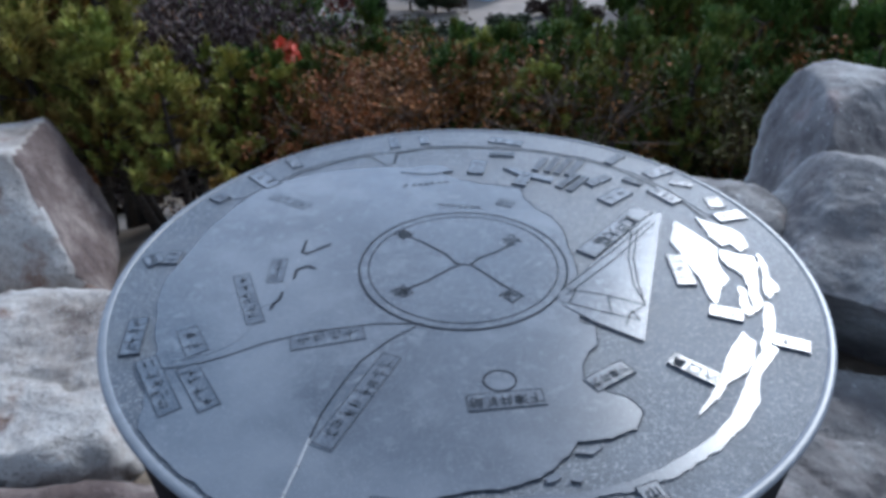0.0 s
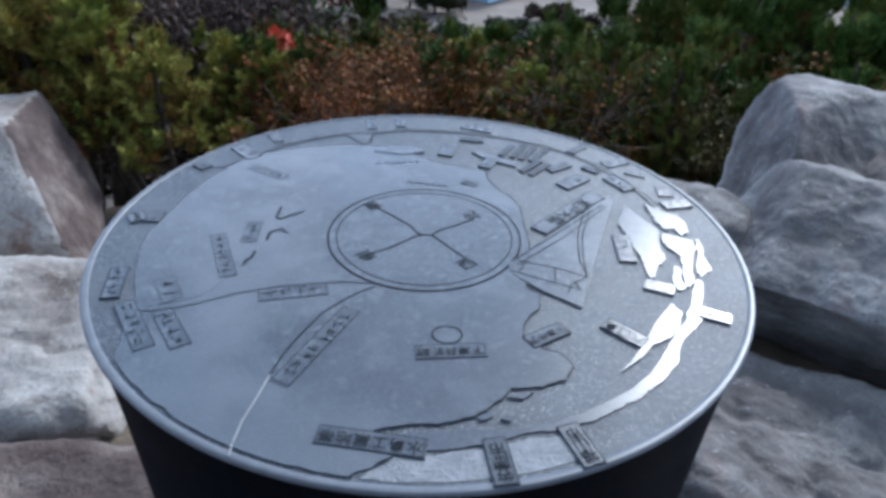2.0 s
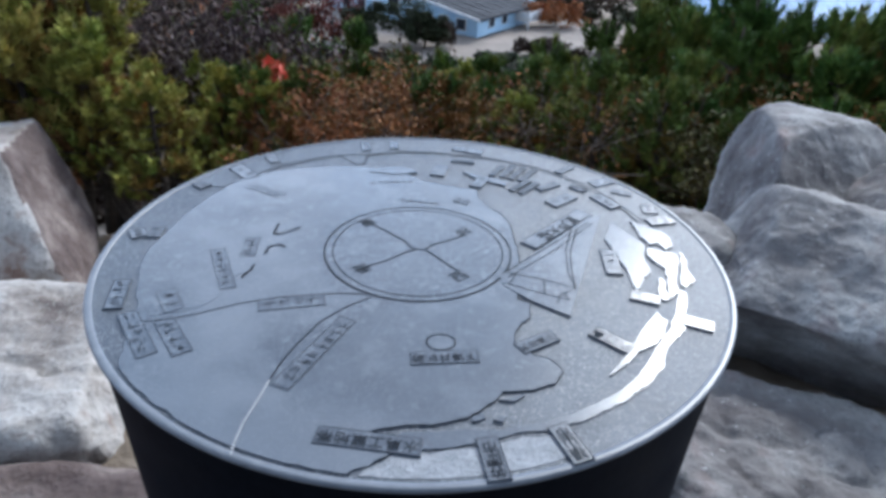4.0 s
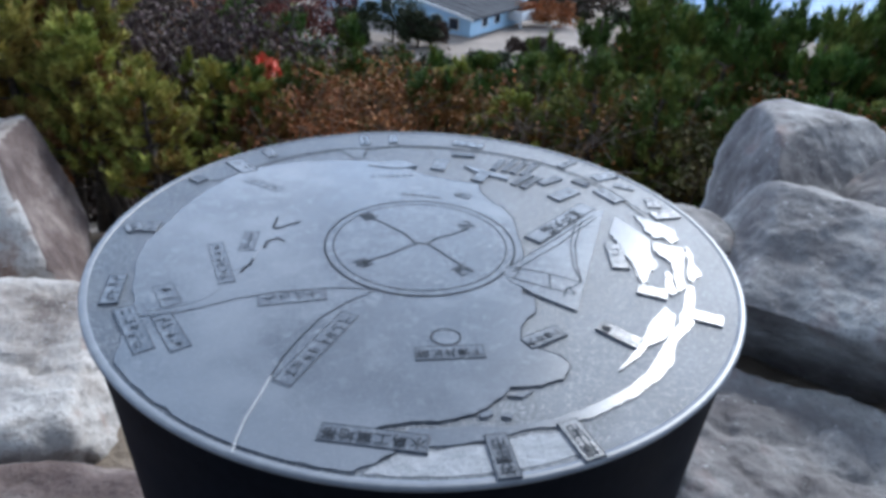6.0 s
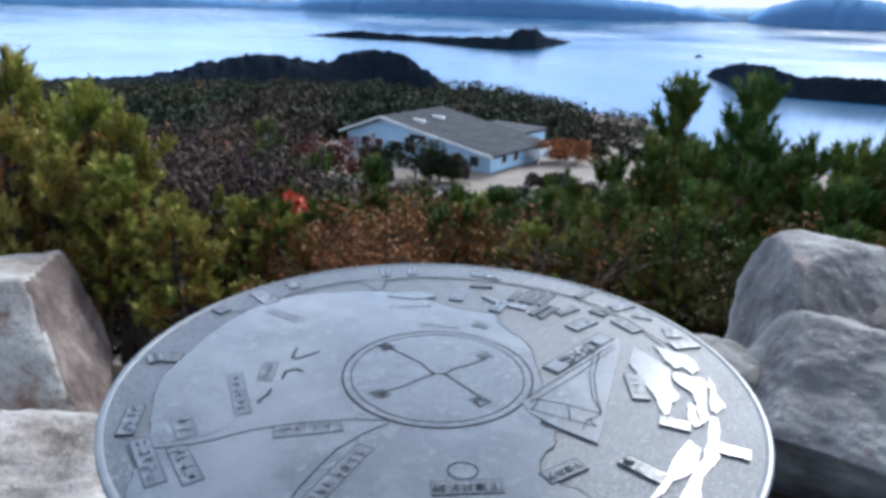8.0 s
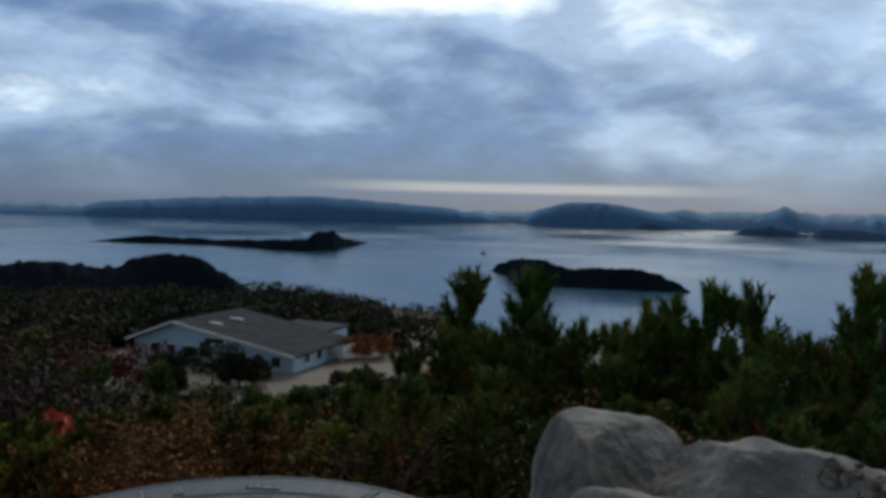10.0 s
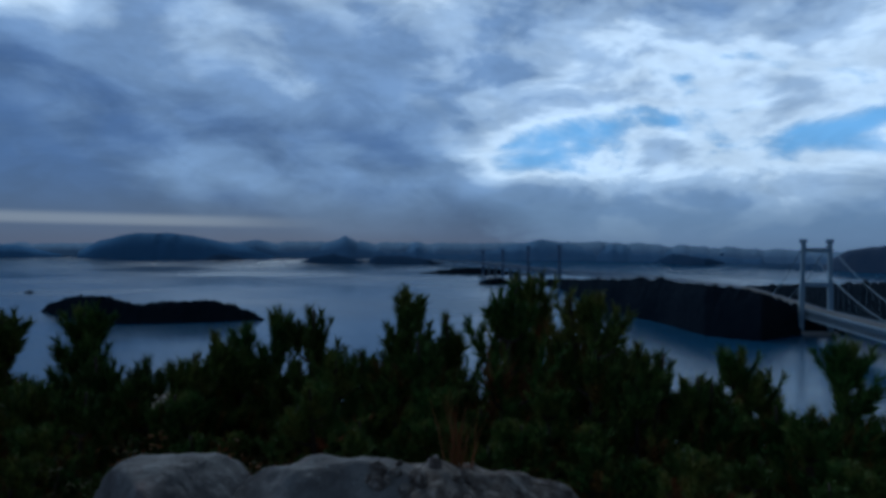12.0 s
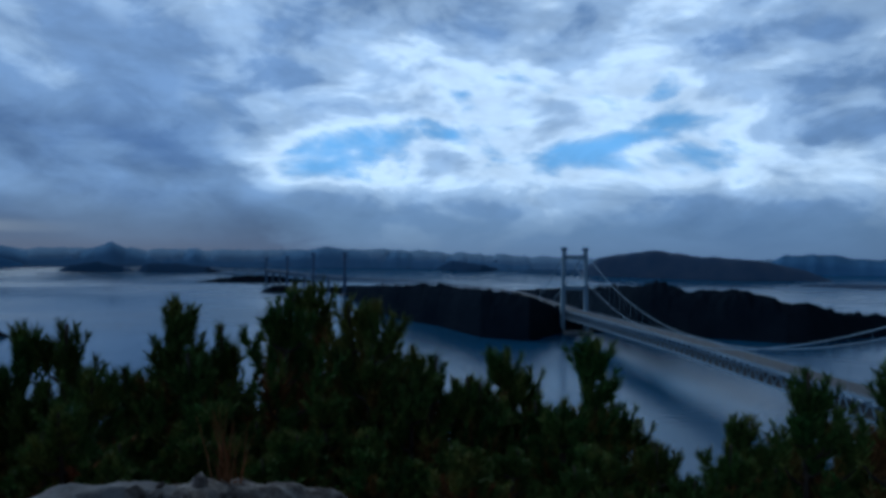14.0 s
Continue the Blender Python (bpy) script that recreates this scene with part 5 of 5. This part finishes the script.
    part("wall", box_bm((9, 7, 4.0), (9, 18.5, 1.0), 0.05), WHITE, low)
    part("roof", box_bm((9.8, 7.8, 0.35), (9, 18.5, 3.2), 0.05), ROOF, low)


build_house()


def terrace():
    pts = [(7, 74), (0, 71), (-6.4, 73), (-12.5, 78), (-15, 92), (-12, 110), (-6, 118), (4, 116), (9, 108), (9.5, 90)]
    bm = bmesh.new()
    ring = []
    n = len(pts)
    for i in range(n):
        for k in range(6):
            t = k / 6
            az, r = pts[i][0] * (1 - t) + pts[(i + 1) % n][0] * t, pts[i][1] * (1 - t) + pts[(i + 1) % n][1] * t
            p = polar(az, r * (1 + 0.02 * noise.noise(Vector((i, k, 2)))))
            ring.append(bm.verts.new((p.x, p.y, -19.62)))
    low = [bm.verts.new(q.co + Vector((0, 0, -3))) for q in ring]
    bm.faces.new(ring)
    for k in range(len(ring)):
        bm.faces.new((ring[k], ring[(k + 1) % len(ring)], low[(k + 1) % len(ring)], low[k]))
    bmesh.ops.recalc_face_normals(bm, faces=bm.faces)
    tagged(new("terrace", mesh_of("terrace", bm, SAND)), "pale packed-sand terrace before the house", "terrace", kind="structure")


terrace()


def round_bush(label, az, el, r, wide, mat, seed):
    rng = np.random.default_rng(seed)
    p = polar(az, r)
    top = EYE.z + r * math.tan(radians(el))
    g = -19.7
    h = top - g
    root = thing("bush", label, "bush", (p.x, p.y, g), "bushes round the house")
    trunk = tube(bmesh.new(), [(0, 0, -0.3), (0.1, 0, h * 0.3), (0, 0.1, h * 0.6)], [0.18, 0.14, 0.08])
    part("trunk", trunk, BARK, root)
    cs = [(rng.uniform(-1, 1) * wide, rng.uniform(-1, 1) * wide * 0.6, h * rng.uniform(0.3, 0.85)) for _ in range(26)]
    v, f = leaf_cloud(rng, cs, [wide * rng.uniform(0.25, 0.42) for _ in cs], 90, 0.32)
    v[:, 2] = np.minimum(v[:, 2], h)
    part("crown", tri_mesh("crown", v, f, mat), mat, root)


for i, (label, az, el, r, wide, mat) in enumerate((("round maroon autumn bush beside the house", 7.6, -10.3, 84, 3.8, WOOD_MAROON), ("dark green bushy tree before the house wall", 1.4, -10.5, 86, 3.2, WOOD_GREEN),
                                                    ("brown bare bush at the house corner", -1.6, -11.9, 85, 2.4, WOOD_BROWN), ("orange-brown autumn bush beyond the balcony", -10.8, -10.2, 100, 3.4, WOOD_ORANGE),
                                                    ("maroon autumn bush by the path", 12.5, -10.4, 80, 3.0, WOOD_MAROON), ("green bush at the terrace edge", 4.4, -12.0, 80, 1.8, WOOD_GREEN), ("dark brown bush on the terrace", -9.5, -12.9, 84, 2.4, WOOD_BROWN),
                                                    ("dark green tree before the long wall", 4.2, -10.9, 88, 2.4, WOOD_GREEN), ("dark bush before the house corner", -0.6, -11.6, 84, 2.2, WOOD_GREEN), ("low green bush on the terrace edge", -6.5, -14.2, 76, 2.2, WOOD_GREEN), ("low brown bush on the terrace edge", 2.2, -14.4, 75, 2.4, WOOD_BROWN), ("brown bush near the path", -11.5, -13.4, 80, 2.6, WOOD_BROWN), ("orange bush behind the balcony", -8.6, -10.3, 106, 2.6, WOOD_ORANGE))):
    round_bush(label, az, el, r, wide, mat, 40 + i)


# ---- the bridges ----
def at_r(az, r, above):
    p = polar(az, r)
    return Vector((p.x, p.y, SEA + above))


def bridge_tower(name, label, base, along, legs, top, deck, mat, leg_w=7.0, cross=(1.0, 0.60)):
    """An H-shaped tower: two tapering legs and cross beams."""
    side = Vector((-along.y, along.x, 0)).normalized()
    t = thing(name, label, "bridge tower", base, "bridge towers")
    for s in (-1, 1):
        bm = bmesh.new()
        a, b = side * legs * s / 2 * 1.06, side * legs * s / 2 * 0.94 + Vector((0, 0, top))
        for z0, z1, w in ((0, 0.5, leg_w), (0.5, 1, leg_w * 0.8)):
            beam(bm, a.lerp(b, z0), a.lerp(b, z1), w, w * 0.8)
        box_bm((leg_w * 1.1, leg_w * 1.1, leg_w * 0.7), b, bm=bm)
        part("leg", bm, mat, t)
    for k in cross:
        z = top * k - leg_w * 1.4
        part("cross_beam", beam(bmesh.new(), side * legs / 2 + Vector((0, 0, z)), -side * legs / 2 + Vector((0, 0, z)), leg_w * 0.6, leg_w * (1.0 if k == 1 else 0.8)), mat, t)
    bm = bmesh.new()
    box_bm((16, legs + 22, 9), (0, 0, 1), 1.0, turn=Matrix.Rotation(math.atan2(along.y, along.x), 4, "Z"), bm=bm)
    part("pier", bm, CONCRETE, t, "pale concrete pier")
    return t


def truss(label, pts, wide, deep, mat, step):
    """A double-deck truss: road slab, chords and diagonals."""
    root = thing("bridge_deck", label, "bridge deck", pts[0])
    o = pts[0]
    for a, b in zip(pts, pts[1:]):
        a, b = a - o, b - o
        d = (b - a).normalized()
        s = Vector((-d.y, d.x, 0)).normalized() * wide / 2
        dn = Vector((0, 0, -deep))
        part("roadway", beam(bmesh.new(), a, b, wide, 1.2), ASPHALT, root)
        part("lower_deck", beam(bmesh.new(), a + dn, b + dn, wide * 0.8, 0.8), ASPHALT, root)
        n = max(int((b - a).length / step), 1)
        for q in (s, -s):
            part("chord", beam(bmesh.new(), a + q, b + q, 1.3, 1.8), mat, root)
            part("chord", beam(bmesh.new(), a + q + dn, b + q + dn, 1.3, 1.6), mat, root)
            part("railing", beam(bmesh.new(), a + q + Vector((0, 0, 2.2)), b + q + Vector((0, 0, 2.2)), 0.35, 0.35), mat, root)
            web = bmesh.new()
            for k in range(n):
                p0, p1 = a.lerp(b, k / n) + q, a.lerp(b, (k + 1) / n) + q
                mid = (p0 + p1) / 2 + dn
                beam(web, p0, mid, 0.8)
                beam(web, mid, p1, 0.8)
            tagged(part("truss_web", web, mat, root), kind="stuff")
    return root


def build_bridges():
    t0 = at_r(-78.55, 1236, 0)
    along = Vector((-0.8955, -0.445, 0))
    side = Vector((-along.y, along.x, 0))
    deck = 39.0
    bridge_tower("bridge_tower", "tall blue-grey steel suspension bridge tower", t0, along, 40, 146, deck, STEEL, 8.5, (0.985, 0.62))
    t1 = t0 + along * 940
    bridge_tower("bridge_tower", "tall blue-grey steel suspension bridge tower", t1, along, 40, 146, deck, STEEL, 8.5, (0.985, 0.62))
    up = Vector((0, 0, deck))
    main = truss("long double-deck steel truss of the suspension bridge", [t0 + up, t0 + along * 470 + up + Vector((0, 0, 4)), t1 + up, t1 + along * 130 + up], 30, 13, STEEL, 13)
    for s in (-17, 17):
        pts = []
        for k in range(41):
            x = k / 40
            pts.append(t0 + along * 940 * x + side * s + Vector((0, 0, 143 - (143 - deck - 4) * (1 - (2 * x - 1) ** 2))))
        cable = thing("main_cable", "thick pale suspension cable", "cable", (0, 0, 0), "bridge cables")
        part("cable", tube(bmesh.new(), pts, [0.5] * 41, 6), STEEL, cable)
        for k in range(1, 40):
            foot = t0 + along * 940 * k / 40 + side * s + up
            part("hanger", tube(bmesh.new(), [pts[k], foot], [0.12, 0.12], 3), STEEL, cable)
        back = thing("back_cable", "thick pale suspension cable", "cable", (0, 0, 0), "bridge cables")
        part("cable", tube(bmesh.new(), [t0 + side * s + Vector((0, 0, 143)), t0 - along * 120 + side * s + Vector((0, 0, 82)), t0 - along * 230 + side * s + Vector((0, 0, 44))], [0.7] * 3, 6), STEEL, back)
    # over the islands on piers
    way = [t0 + up, t0 - along * 130 + up + Vector((0, 0, 2)), at_r(-73.7, 1700, 50), at_r(-70.5, 1900, 52), at_r(-66.8, 2120, 55), at_r(-63, 2260, 58), at_r(-60, 2380, 60), at_r(-57.5, 2680, 62), at_r(-55.4, 3010, 64), at_r(-53.8, 3360, 66)]
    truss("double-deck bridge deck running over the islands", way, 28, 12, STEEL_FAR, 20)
    # the deck's last stretch, far off
    far = []
    for az, el in ((-53.8, -1.10), (-50, -0.92), (-46.6, -0.76), (-43, -0.66)):
        r = sea_r(el - 0.35)
        p = polar(az, min(r, 4700))
        far.append(Vector((p.x, p.y, EYE.z + min(r, 4700) * math.tan(radians(el)))))
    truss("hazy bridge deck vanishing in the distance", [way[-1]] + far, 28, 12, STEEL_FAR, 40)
    piers = thing("viaduct_piers", "row of pale concrete viaduct piers", "piers", (0, 0, 0))
    for a, b in zip(way[1:], way[2:]):
        n = max(int((b - a).length / 110), 1)
        for k in range(n):
            p = a.lerp(b, k / n) - Vector((0, 0, 13))
            part("pier", box_bm((5, 9, 48), p - Vector((0, 0, 24)), 0.5), PIER_FAR, piers)
    for az, r, top in ((-59.95, 2390, 141), (-57.46, 2690, 138), (-55.4, 3020, 127), (-53.8, 3380, 119)):
        base = at_r(az, r, 0)
        al = Vector((-0.72, 0.6, 0)).normalized() if az < -58 else Vector((-0.35, 0.93, 0)).normalized()
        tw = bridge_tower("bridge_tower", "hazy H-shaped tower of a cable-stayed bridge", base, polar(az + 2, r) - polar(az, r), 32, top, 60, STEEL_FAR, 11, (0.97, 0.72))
    for (az, r, top), nxt in zip(((-59.95, 2390, 138), (-57.46, 2690, 135), (-55.4, 3020, 124), (-53.8, 3380, 116)), range(4)):
        base = at_r(az, r, 0)
        d = (way[min(7 + nxt, 9)] - way[5 + nxt]).normalized()
        stays = thing("stay_cables", "fan of thin bridge stay cables", "cable", (0, 0, 0), "bridge cables")
        for q in (1, -1):
            for k in (0.35, 0.65, 0.95):
                foot = base + Vector((d.x, d.y, 0)) * 170 * k * q + Vector((0, 0, 61))
                part("stay", tube(bmesh.new(), [base + Vector((0, 0, top * (0.8 + 0.2 * k))), foot], [0.45, 0.45], 3), STEEL_FAR, stays)


build_bridges()


def boat(az, el, scale, label):
    r = sea_r(el)
    b = thing("boat", label, "boat", polar(az, r, SEA), "boats on the sea")
    hull = bmesh.new()
    box_bm((10 * scale, 3 * scale, 1.6 * scale), (0, 0, 0.5 * scale), 0.5 * scale, bm=hull)
    part("hull", hull, GLASS_DARK, b)
    part("cabin", box_bm((3 * scale, 2 * scale, 2 * scale), (-1 * scale, 0, 2.2 * scale), 0.2), PALE_PAINT, b)
    part("mast", tube(bmesh.new(), [(1 * scale, 0, 1), (1 * scale, 0, 11 * scale)], [0.5 * scale, 0.3 * scale]), GLASS_DARK, b)


boat(-3.47, -6.0, 1.2, "small dark boat with a tall mast")
boat(-13.0, -3.9, 0.7, "tiny pale boat on the sea")
